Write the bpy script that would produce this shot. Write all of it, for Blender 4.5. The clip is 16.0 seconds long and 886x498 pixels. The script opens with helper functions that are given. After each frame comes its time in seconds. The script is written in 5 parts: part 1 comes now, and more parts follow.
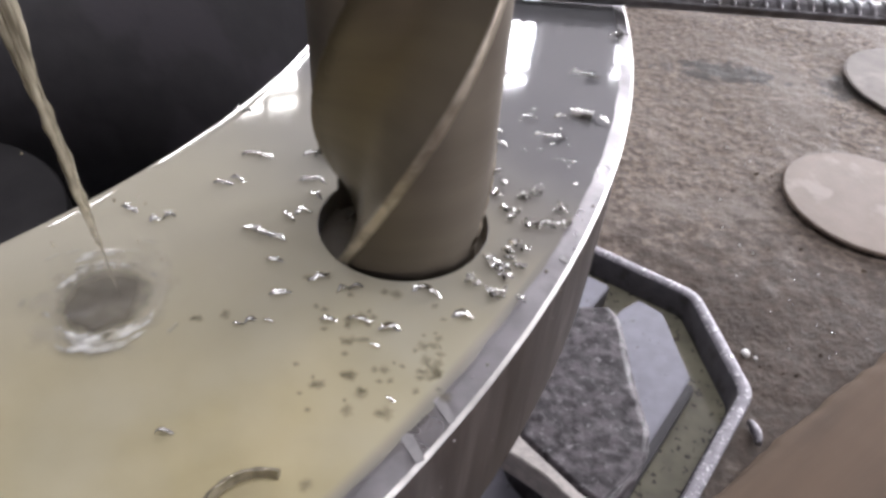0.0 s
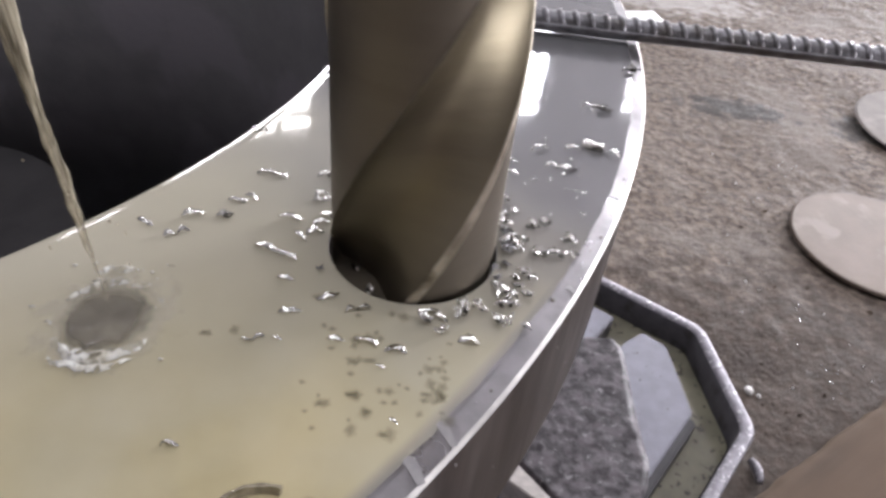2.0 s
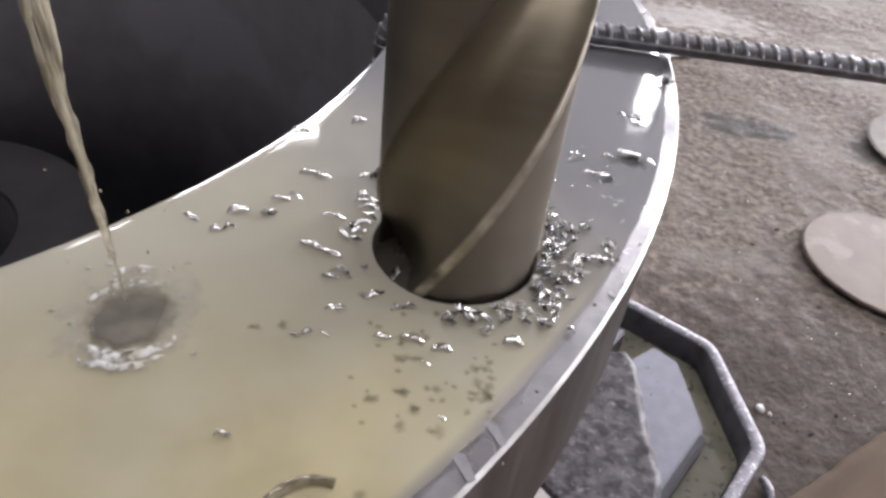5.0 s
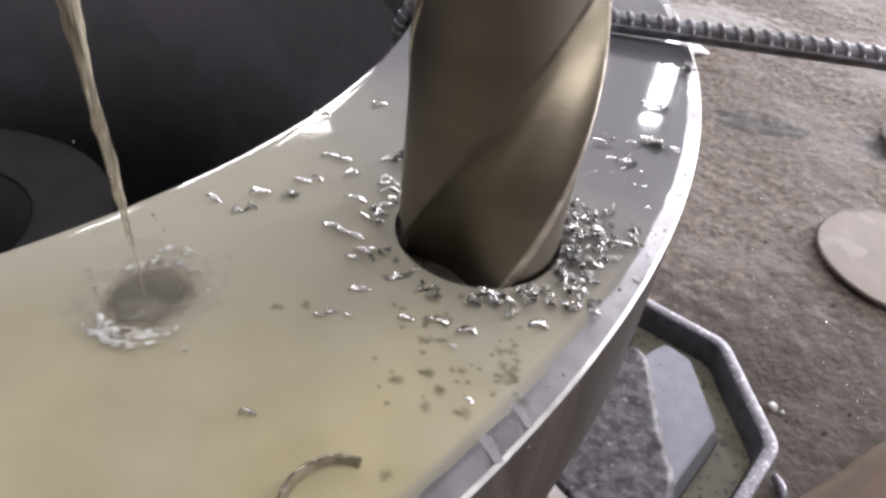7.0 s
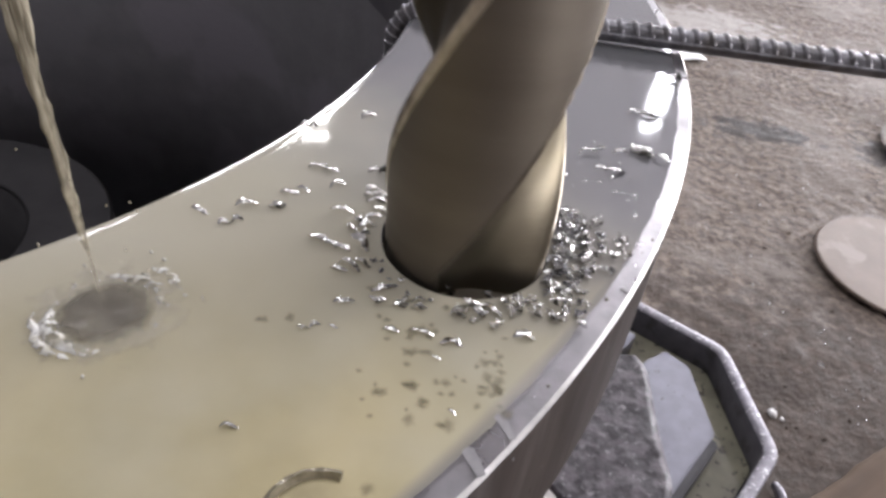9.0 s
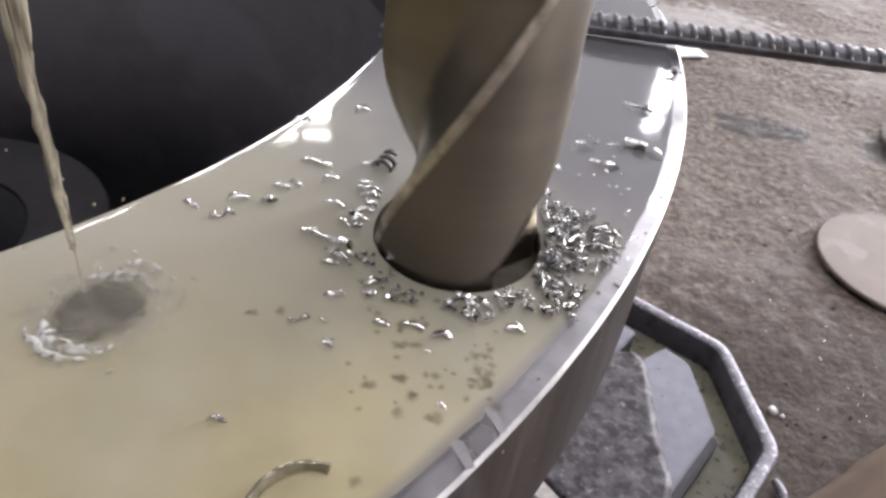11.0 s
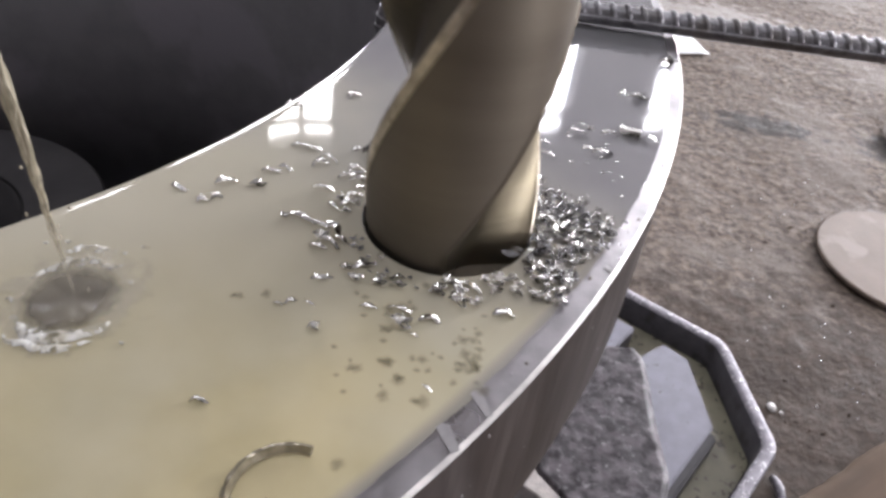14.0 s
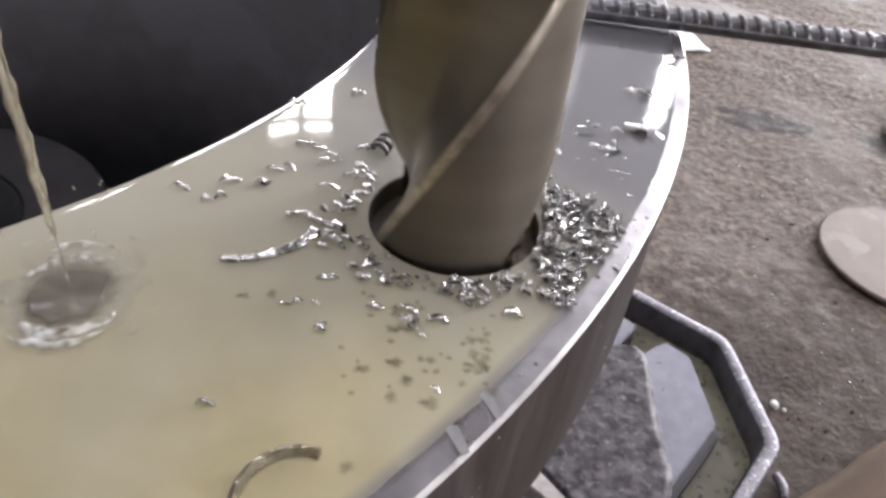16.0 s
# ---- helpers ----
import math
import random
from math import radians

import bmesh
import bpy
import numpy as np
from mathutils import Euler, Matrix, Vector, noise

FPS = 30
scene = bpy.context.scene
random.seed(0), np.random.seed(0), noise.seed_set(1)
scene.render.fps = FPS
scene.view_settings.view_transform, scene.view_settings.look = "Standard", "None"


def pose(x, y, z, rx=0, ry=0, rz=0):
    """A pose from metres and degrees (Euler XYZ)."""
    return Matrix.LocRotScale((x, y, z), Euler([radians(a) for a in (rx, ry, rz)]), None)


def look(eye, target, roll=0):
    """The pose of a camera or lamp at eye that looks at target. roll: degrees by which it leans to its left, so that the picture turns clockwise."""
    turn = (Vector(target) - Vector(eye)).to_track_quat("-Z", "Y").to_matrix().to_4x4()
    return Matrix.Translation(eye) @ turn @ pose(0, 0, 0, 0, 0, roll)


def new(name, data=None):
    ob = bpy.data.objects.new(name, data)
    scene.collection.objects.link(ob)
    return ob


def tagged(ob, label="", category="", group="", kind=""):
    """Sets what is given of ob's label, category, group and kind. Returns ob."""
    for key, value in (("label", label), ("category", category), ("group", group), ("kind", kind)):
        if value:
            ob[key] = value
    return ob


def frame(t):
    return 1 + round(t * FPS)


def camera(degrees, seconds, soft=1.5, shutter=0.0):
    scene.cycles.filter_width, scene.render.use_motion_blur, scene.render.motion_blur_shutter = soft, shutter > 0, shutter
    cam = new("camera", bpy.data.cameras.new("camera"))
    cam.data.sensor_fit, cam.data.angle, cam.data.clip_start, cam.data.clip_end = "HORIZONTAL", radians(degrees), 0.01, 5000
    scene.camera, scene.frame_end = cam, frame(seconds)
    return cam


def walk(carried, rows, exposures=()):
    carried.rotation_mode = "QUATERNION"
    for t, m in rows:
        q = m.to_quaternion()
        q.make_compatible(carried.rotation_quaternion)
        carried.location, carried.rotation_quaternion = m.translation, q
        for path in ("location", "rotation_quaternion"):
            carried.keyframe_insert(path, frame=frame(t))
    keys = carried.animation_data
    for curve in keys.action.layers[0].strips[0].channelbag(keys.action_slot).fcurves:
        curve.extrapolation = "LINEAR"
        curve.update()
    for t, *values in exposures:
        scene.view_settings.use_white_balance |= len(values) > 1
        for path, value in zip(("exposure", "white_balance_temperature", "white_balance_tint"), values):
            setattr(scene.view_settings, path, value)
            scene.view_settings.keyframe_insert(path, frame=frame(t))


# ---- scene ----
cam = camera(62.9, 16.0, soft=3.1, shutter=0.4)
PATH = [
    (0, (0.0191, -0.1647, 0.1407), (-0.0415, 1.3139, -1.2047), 4.53),
    (0.5, (0.0200, -0.1656, 0.1422), (-0.0475, 1.3203, -1.1947), 4.90),
    (1, (0.0207, -0.1677, 0.1422), (-0.0573, 1.3221, -1.1899), 4.90),
    (1.5, (0.0207, -0.1663, 0.1428), (-0.0654, 1.3449, -1.1644), 5.61),
    (2, (0.0182, -0.1665, 0.1425), (-0.0661, 1.3534, -1.1547), 6.31),
    (2.5, (0.0167, -0.1678, 0.1419), (-0.0713, 1.3538, -1.1531), 6.21),
    (3, (0.0154, -0.1680, 0.1421), (-0.0692, 1.3608, -1.1447), 6.70),
    (3.5, (0.0137, -0.1683, 0.1423), (-0.0768, 1.3633, -1.1406), 7.11),
    (3.7, (0.0128, -0.1711, 0.1418), (-0.0849, 1.3689, -1.1306), 7.14),
    (6, (0.0044, -0.1719, 0.1384), (-0.0983, 1.3667, -1.1353), 7.63),
    (6.5, (0.0037, -0.1734, 0.1350), (-0.1071, 1.3621, -1.1418), 7.89),
    (7, (0.0037, -0.1733, 0.1353), (-0.1177, 1.3594, -1.1437), 7.37),
    (7.5, (0.0053, -0.1722, 0.1358), (-0.1186, 1.3652, -1.1374), 7.28),
    (8, (0.0048, -0.1708, 0.1363), (-0.1213, 1.3695, -1.1331), 6.97),
    (8.5, (0.0053, -0.1708, 0.1369), (-0.1224, 1.3708, -1.1309), 6.83),
    (9, (0.0077, -0.1715, 0.1362), (-0.1200, 1.3725, -1.1287), 6.96),
    (11.5, (0.0113, -0.1716, 0.1350), (-0.1228, 1.3689, -1.1334), 6.68),
    (12, (0.0120, -0.1727, 0.1358), (-0.1241, 1.3719, -1.1274), 6.86),
    (12.5, (0.0133, -0.1729, 0.1352), (-0.1231, 1.3698, -1.1303), 6.77),
    (13, (0.0146, -0.1733, 0.1341), (-0.1213, 1.3652, -1.1365), 6.73),
    (13.5, (0.0147, -0.1732, 0.1332), (-0.1240, 1.3632, -1.1398), 6.65),
    (14, (0.0147, -0.1715, 0.1308), (-0.1210, 1.3656, -1.1416), 6.91),
    (14.5, (0.0146, -0.1717, 0.1305), (-0.1183, 1.3620, -1.1463), 7.19),
    (15, (0.0151, -0.1722, 0.1299), (-0.1181, 1.3674, -1.1396), 6.94),
    (15.5, (0.0138, -0.1706, 0.1298), (-0.1245, 1.3662, -1.1427), 6.74),
    (16, (0.0126, -0.1699, 0.1295), (-0.1220, 1.3632, -1.1478), 6.77),
]
walk(cam, [(t, look(eye, target, roll)) for t, eye, target, roll in PATH], [(0.0, -0.16, 6550, 17), (16.0, -0.16, 6550, 17)])

# ---- world and daylight ----
RING = (-0.36, 0.155)            # axis of the flange
R_OUT, R_BORE, THICK = 0.4423, 0.3108, 0.065
GROUND, LIP_TOP, TABLE_TOP, TROUGH = -0.50, -0.475, -0.48, -0.513
HALL = Matrix.Rotation(radians(23), 4, "Z")   # the hall's walls stand askew to the drilled flange
CEILING = 5.4

world = bpy.data.worlds.new("sky")
scene.world = world
world.use_nodes = True
wn = world.node_tree.nodes
sky = wn.new("ShaderNodeTexSky")
sky.sky_type, sky.sun_disc = "NISHITA", False
sky.sun_elevation, sky.sun_rotation = radians(38), radians(40)
world.node_tree.links.new(sky.outputs[0], wn["Background"].inputs[0])
wn["Background"].inputs[1].default_value = 0.1


def window_light(u, n, z, width, height, facing, power):
    """Daylight in an opening of the hall; facing: degrees about z, 0 shines towards -n."""
    lamp = bpy.data.lights.new("daylight", "AREA")
    lamp.shape, lamp.size, lamp.size_y, lamp.energy = "RECTANGLE", width, height, power
    lamp.color = (0.93, 0.97, 1.0)
    ob = new("daylight", lamp)
    ob.matrix_world = HALL @ pose(u, n, z, 90, 0, facing) @ pose(0, 0, 0, 180, 0, 0)
    return ob


# ---- materials ----
def material(name, base, rough, metal=0.0, other=None, scale=40.0, detail=6.0, low=0.35, high=0.65, bump=0.0, bump_scale=None,
             rough_var=0.0, ior=1.45, stretch=(1, 1, 1), spots=None, spot_scale=8.0, spot_low=0.55, spot_high=0.62, coat=0.0, bump_distance=0.001):
    """A surface of two mixed colours at one scale, stains at a second, and fine relief."""
    m = bpy.data.materials.new(name)
    m.use_nodes = True
    n, l = m.node_tree.nodes, m.node_tree.links
    p = n["Principled BSDF"]
    p.inputs["Metallic"].default_value, p.inputs["IOR"].default_value = metal, ior
    p.inputs["Coat Weight"].default_value, p.inputs["Coat Roughness"].default_value = coat, 0.06
    co = n.new("ShaderNodeTexCoord")
    mp = n.new("ShaderNodeMapping")
    mp.inputs["Scale"].default_value = stretch
    l.new(co.outputs["Object"], mp.inputs[0])
    def noise_at(s, d=detail):
        t = n.new("ShaderNodeTexNoise")
        t.inputs["Scale"].default_value, t.inputs["Detail"].default_value = s, d
        l.new(mp.outputs[0], t.inputs["Vector"])
        return t
    def ramp(src, a, b):
        r = n.new("ShaderNodeMapRange")
        r.inputs[1].default_value, r.inputs[2].default_value = a, b
        l.new(src, r.inputs[0])
        return r.outputs[0]
    def mix(fac, a, b):
        x = n.new("ShaderNodeMix")
        x.data_type = "RGBA"
        l.new(fac, x.inputs[0])
        for value, socket in ((a, x.inputs[6]), (b, x.inputs[7])):
            if isinstance(value, tuple):
                socket.default_value = (*value, 1)
            else:
                l.new(value, socket)
        return x.outputs[2]
    grain = noise_at(scale)
    colour = mix(ramp(grain.outputs[0], low, high), base, other or tuple(c * 0.8 for c in base))
    if spots:
        colour = mix(ramp(noise_at(spot_scale, 4).outputs[0], spot_low, spot_high), colour, spots)
    l.new(colour, p.inputs["Base Color"])
    if rough_var:
        r = n.new("ShaderNodeMapRange")
        r.inputs[1].default_value, r.inputs[2].default_value = 0.3, 0.7
        r.inputs[3].default_value, r.inputs[4].default_value = max(rough - rough_var, 0.02), rough + rough_var
        l.new(noise_at(scale * 0.4, 4).outputs[0], r.inputs[0])
        l.new(r.outputs[0], p.inputs["Roughness"])
    else:
        p.inputs["Roughness"].default_value = rough
    if bump:
        b = n.new("ShaderNodeBump")
        b.inputs["Strength"].default_value, b.inputs["Distance"].default_value = bump, bump_distance
        l.new(noise_at(bump_scale or scale * 2, 5).outputs[0], b.inputs["Height"])
        l.new(b.outputs[0], p.inputs["Normal"])
    return m


# far darker than the top: the side's dim reflections are put into its colour
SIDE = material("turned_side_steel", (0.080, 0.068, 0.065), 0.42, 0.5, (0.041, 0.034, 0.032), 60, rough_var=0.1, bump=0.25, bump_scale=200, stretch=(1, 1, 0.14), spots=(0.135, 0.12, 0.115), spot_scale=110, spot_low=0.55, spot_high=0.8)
STEEL = material("machined_steel", (0.28, 0.266, 0.276), 0.34, 0.9, (0.22, 0.21, 0.218), 110, rough_var=0.12, bump=0.08, bump_scale=600, spots=(0.21, 0.198, 0.205), spot_scale=55, spot_low=0.56, spot_high=0.75)
CHAMFER = material("bright_chamfer", (0.52, 0.50, 0.48), 0.42, 0.9, (0.40, 0.385, 0.37), 150, rough_var=0.1, bump=0.2, bump_scale=500)
DARK_SLOT = material("near_black_iron", (0.036, 0.033, 0.036), 0.6, 0.0, (0.026, 0.023, 0.026), 60)
HUB = material("dark_oily_hub", (0.040, 0.037, 0.038), 0.8, 0.0, (0.030, 0.028, 0.029), 30, bump=0.3, bump_scale=150)
SCALE = material("black_scale", (0.105, 0.099, 0.104), 0.75, 0.0, (0.086, 0.081, 0.085), 30, bump=0.3, bump_scale=150, spots=(0.12, 0.11, 0.12), spot_scale=9)
COOLANT = material("milky_coolant", (0.45, 0.388, 0.235), 0.05, 0.0, (0.31, 0.268, 0.150), 19, 5, ior=1.36, bump=0.03, bump_scale=45, bump_distance=0.0015,
                   spots=(0.42, 0.39, 0.30), spot_scale=11, spot_low=0.42, spot_high=0.7)


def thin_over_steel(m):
    """The pool shoals away from the jet and towards its shore, where bright steel shows through the film; a grey sheen
    is painted into its colour too.
    """
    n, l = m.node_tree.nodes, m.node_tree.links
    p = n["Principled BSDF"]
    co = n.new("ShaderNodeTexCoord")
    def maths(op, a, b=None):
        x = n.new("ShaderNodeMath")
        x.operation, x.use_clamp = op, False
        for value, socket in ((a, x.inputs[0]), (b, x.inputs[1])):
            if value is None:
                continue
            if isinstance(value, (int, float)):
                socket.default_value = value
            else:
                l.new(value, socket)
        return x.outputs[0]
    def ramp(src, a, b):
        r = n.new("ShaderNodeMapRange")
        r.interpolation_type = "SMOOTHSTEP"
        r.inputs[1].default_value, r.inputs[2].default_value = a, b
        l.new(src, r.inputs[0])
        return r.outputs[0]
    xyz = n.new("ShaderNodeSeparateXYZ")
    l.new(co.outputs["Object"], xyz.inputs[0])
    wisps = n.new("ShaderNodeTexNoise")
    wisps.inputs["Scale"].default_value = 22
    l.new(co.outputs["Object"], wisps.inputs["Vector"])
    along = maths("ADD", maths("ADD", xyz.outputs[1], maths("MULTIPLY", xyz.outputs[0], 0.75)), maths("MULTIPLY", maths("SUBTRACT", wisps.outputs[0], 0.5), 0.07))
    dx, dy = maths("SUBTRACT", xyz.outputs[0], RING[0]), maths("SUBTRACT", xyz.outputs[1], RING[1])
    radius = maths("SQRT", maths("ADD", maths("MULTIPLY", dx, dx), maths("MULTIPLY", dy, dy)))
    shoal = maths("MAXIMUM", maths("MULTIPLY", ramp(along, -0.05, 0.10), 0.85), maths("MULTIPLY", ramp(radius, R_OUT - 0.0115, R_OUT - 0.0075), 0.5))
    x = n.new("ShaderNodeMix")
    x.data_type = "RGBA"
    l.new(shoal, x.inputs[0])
    # grey-beige that paints the ceiling's sheen on the far and left pool
    grey_sheen = n.new("ShaderNodeMix")
    grey_sheen.data_type = "RGBA"
    l.new(maths("MULTIPLY", ramp(maths("SUBTRACT", xyz.outputs[1], maths("MULTIPLY", xyz.outputs[0], 0.4)), -0.065, 0.015), 0.9), grey_sheen.inputs[0])
    l.new(p.inputs["Base Color"].links[0].from_socket, grey_sheen.inputs[6])
    grey_sheen.inputs[7].default_value = (0.405, 0.378, 0.305, 1)
    l.new(grey_sheen.outputs[2], x.inputs[6])
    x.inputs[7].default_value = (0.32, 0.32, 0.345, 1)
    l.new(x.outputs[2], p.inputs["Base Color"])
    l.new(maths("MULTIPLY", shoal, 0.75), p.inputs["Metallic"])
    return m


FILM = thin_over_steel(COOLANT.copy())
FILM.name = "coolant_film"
JET = material("falling_coolant", (0.56, 0.505, 0.385), 0.15, 0.0, (0.17, 0.147, 0.105), 620, 4, low=0.40, high=0.62, ior=1.36, bump=0.25, bump_scale=420, stretch=(1, 1, 0.07))
CRATER = material("thin_wet_film", (0.135, 0.122, 0.10), 0.18, 0.0, (0.20, 0.18, 0.142), 90, 3, ior=1.36, bump=0.22, bump_scale=160)
FROTH = material("milky_froth", (0.50, 0.475, 0.41), 0.12, 0.0, (0.50, 0.47, 0.40), 200, 4, ior=1.36, bump=0.4, bump_scale=300)
SUMP = material("murky_sump_coolant", (0.24, 0.225, 0.165), 0.06, 0.0, (0.17, 0.16, 0.12), 30, 5, ior=1.36, bump=0.05, bump_scale=40, spots=(0.07, 0.065, 0.055), spot_scale=120, spot_low=0.60, spot_high=0.66)
DRIP = material("dried_coolant", (0.33, 0.318, 0.32), 0.4, 0.4, (0.27, 0.26, 0.265), 300)


def ragged(m, kind, start, end, noise_scale, wobble, most, flip=False):
    """Liquid that thins out: alpha follows the radius (or height) in the object, broken by noise."""
    n, l = m.node_tree.nodes, m.node_tree.links
    co = n.new("ShaderNodeTexCoord")
    def maths(op, a, b=None):
        x = n.new("ShaderNodeMath")
        x.operation = op
        for value, socket in ((a, x.inputs[0]), (b, x.inputs[1])):
            if isinstance(value, (int, float)):
                socket.default_value = value
            elif value is not None:
                l.new(value, socket)
        return x.outputs[0]
    xyz = n.new("ShaderNodeSeparateXYZ")
    l.new(co.outputs["Object"], xyz.inputs[0])
    reach = maths("SQRT", maths("ADD", maths("MULTIPLY", xyz.outputs[0], xyz.outputs[0]), maths("MULTIPLY", xyz.outputs[1], xyz.outputs[1]))) if kind == "radius" else xyz.outputs[2]
    t = n.new("ShaderNodeTexNoise")
    t.inputs["Scale"].default_value, t.inputs["Detail"].default_value = noise_scale, 3
    l.new(co.outputs["Object"], t.inputs["Vector"])
    reach = maths("ADD", reach, maths("MULTIPLY", maths("SUBTRACT", t.outputs[0], 0.5), wobble))
    r = n.new("ShaderNodeMapRange")
    r.interpolation_type = "SMOOTHSTEP"
    r.inputs[1].default_value, r.inputs[2].default_value = start, end
    r.inputs[3].default_value, r.inputs[4].default_value = most[0], most[1]
    l.new(reach, r.inputs[0])
    out = r.outputs[0]
    if flip:                                    # a ring: fades inwards as well
        q = n.new("ShaderNodeMapRange")
        q.interpolation_type = "SMOOTHSTEP"
        q.inputs[1].default_value, q.inputs[2].default_value = start * 0.72, start * 0.95
        l.new(reach, q.inputs[0])
        out = maths("MULTIPLY", out, q.outputs[0])
    l.new(out, m.node_tree.nodes["Principled BSDF"].inputs["Alpha"])


# white for the froth and, painted in, the window glints on the wavelets
FOAM = material("splash_crest", (0.80, 0.80, 0.77), 0.08, 0.0, (0.45, 0.42, 0.34), 250, 4, ior=1.36, bump=0.5, bump_scale=400)
SUNK = material("steel_under_coolant", (0.19, 0.165, 0.105), 0.06, 0.0, (0.25, 0.215, 0.14), 700, 3, ior=1.36)


def broken(m, scale, low, high, most):
    """Froth: opaque where the noise is high, open between."""
    n, l = m.node_tree.nodes, m.node_tree.links
    co, t, r = n.new("ShaderNodeTexCoord"), n.new("ShaderNodeTexNoise"), n.new("ShaderNodeMapRange")
    t.inputs["Scale"].default_value, t.inputs["Detail"].default_value = scale, 4
    r.interpolation_type = "SMOOTHSTEP"
    r.inputs[1].default_value, r.inputs[2].default_value, r.inputs[4].default_value = low, high, most
    l.new(co.outputs["Object"], t.inputs["Vector"]), l.new(t.outputs[0], r.inputs[0]), l.new(r.outputs[0], n["Principled BSDF"].inputs["Alpha"])


broken(FOAM, 420, 0.39, 0.57, 0.9)
ragged(SUNK, "radius", 0.0, 0.0028, 420, 0.0034, (0.40, 0.0))
ragged(CRATER, "radius", 0.007, 0.0128, 190, 0.007, (0.88, 0.0))
ragged(FROTH, "radius", 0.0125, 0.0195, 170, 0.022, (0.28, 0.0), True)
ragged(JET, "height", 0.0, 0.06, 420, 0.06, (0.30, 0.82))
# far darker than the milky pool: the shade inside the hole is in this colour
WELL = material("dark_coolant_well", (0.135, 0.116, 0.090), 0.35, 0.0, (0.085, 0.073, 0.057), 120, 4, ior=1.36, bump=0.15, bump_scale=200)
DRILL = material("bronzed_tool_steel", (0.194, 0.168, 0.136), 0.56, 1.0, (0.150, 0.129, 0.105), 55, rough_var=0.07, bump=0.10, bump_scale=700, stretch=(0.12, 0.12, 1), spots=(0.165, 0.142, 0.115), spot_scale=24, spot_low=0.45, spot_high=0.8)
FLUTE = material("brassy_ground_flute", (0.225, 0.193, 0.134), 0.43, 1.0, (0.15, 0.127, 0.094), 40, rough_var=0.08, bump=0.14, bump_scale=500, stretch=(0.12, 0.12, 1), spots=(0.15, 0.13, 0.105), spot_scale=24, spot_low=0.45, spot_high=0.8)
GREY_CHIP = material("wet_grey_swarf", (0.36, 0.355, 0.36), 0.26, 0.9, (0.16, 0.155, 0.155), 300, rough_var=0.08)
DULL_CHIP = material("dull_swarf", (0.115, 0.108, 0.10), 0.42, 1.0, (0.05, 0.047, 0.045), 200)
MARGIN = material("worn_margin", (0.60, 0.54, 0.45), 0.40, 1.0, (0.34, 0.30, 0.24), 160, rough_var=0.1, spots=(0.16, 0.135, 0.10), spot_scale=90, spot_low=0.55, spot_high=0.7)
CHIP = material("bright_swarf", (0.74, 0.73, 0.70), 0.16, 1.0, (0.11, 0.104, 0.09), 420, low=0.47, high=0.60, rough_var=0.05)
DARK_CHIP = material("sunken_swarf", (0.17, 0.145, 0.10), 0.25, 0.5, (0.30, 0.27, 0.20), 400)
REBAR = material("rebar_steel", (0.205, 0.20, 0.212), 0.38, 0.75, (0.10, 0.096, 0.10), 130, bump=0.3, bump_scale=600, rough_var=0.1, spots=(0.10, 0.09, 0.085), spot_scale=70, spot_low=0.5, spot_high=0.68)
CAST = material("dark_cast_iron", (0.10, 0.095, 0.105), 0.45, 0.2, (0.075, 0.07, 0.078), 60, bump=0.25, bump_scale=300, rough_var=0.1, spots=(0.06, 0.055, 0.055), spot_scale=30)
TABLE = material("ground_table_iron", (0.205, 0.203, 0.235), 0.42, 0.4, (0.175, 0.172, 0.20), 60, rough_var=0.1, bump=0.1, bump_scale=500, spots=(0.07, 0.065, 0.065), spot_scale=130, spot_low=0.69, spot_high=0.73)
# worn edge; the near-white spots paint wet glints along it
LIPWEAR = material("worn_lip_edge", (0.27, 0.255, 0.28), 0.42, 0.45, (0.18, 0.17, 0.19), 110, rough_var=0.12, bump=0.4, bump_scale=260, spots=(0.60, 0.59, 0.60), spot_scale=260, spot_low=0.59, spot_high=0.66)
FORGED = material("rough_forged_scale", (0.086, 0.073, 0.080), 0.55, 0.0, (0.018, 0.013, 0.016), 70, 14, low=0.43, high=0.57, bump=0.3, bump_scale=200, bump_distance=0.002, rough_var=0.15, spots=(0.17, 0.155, 0.163), spot_scale=130, spot_low=0.60, spot_high=0.70)
FLAME_CUT = material("flame_cut_edge", (0.50, 0.46, 0.43), 0.5, 0.2, (0.36, 0.33, 0.31), 120, bump=0.4, bump_scale=300)


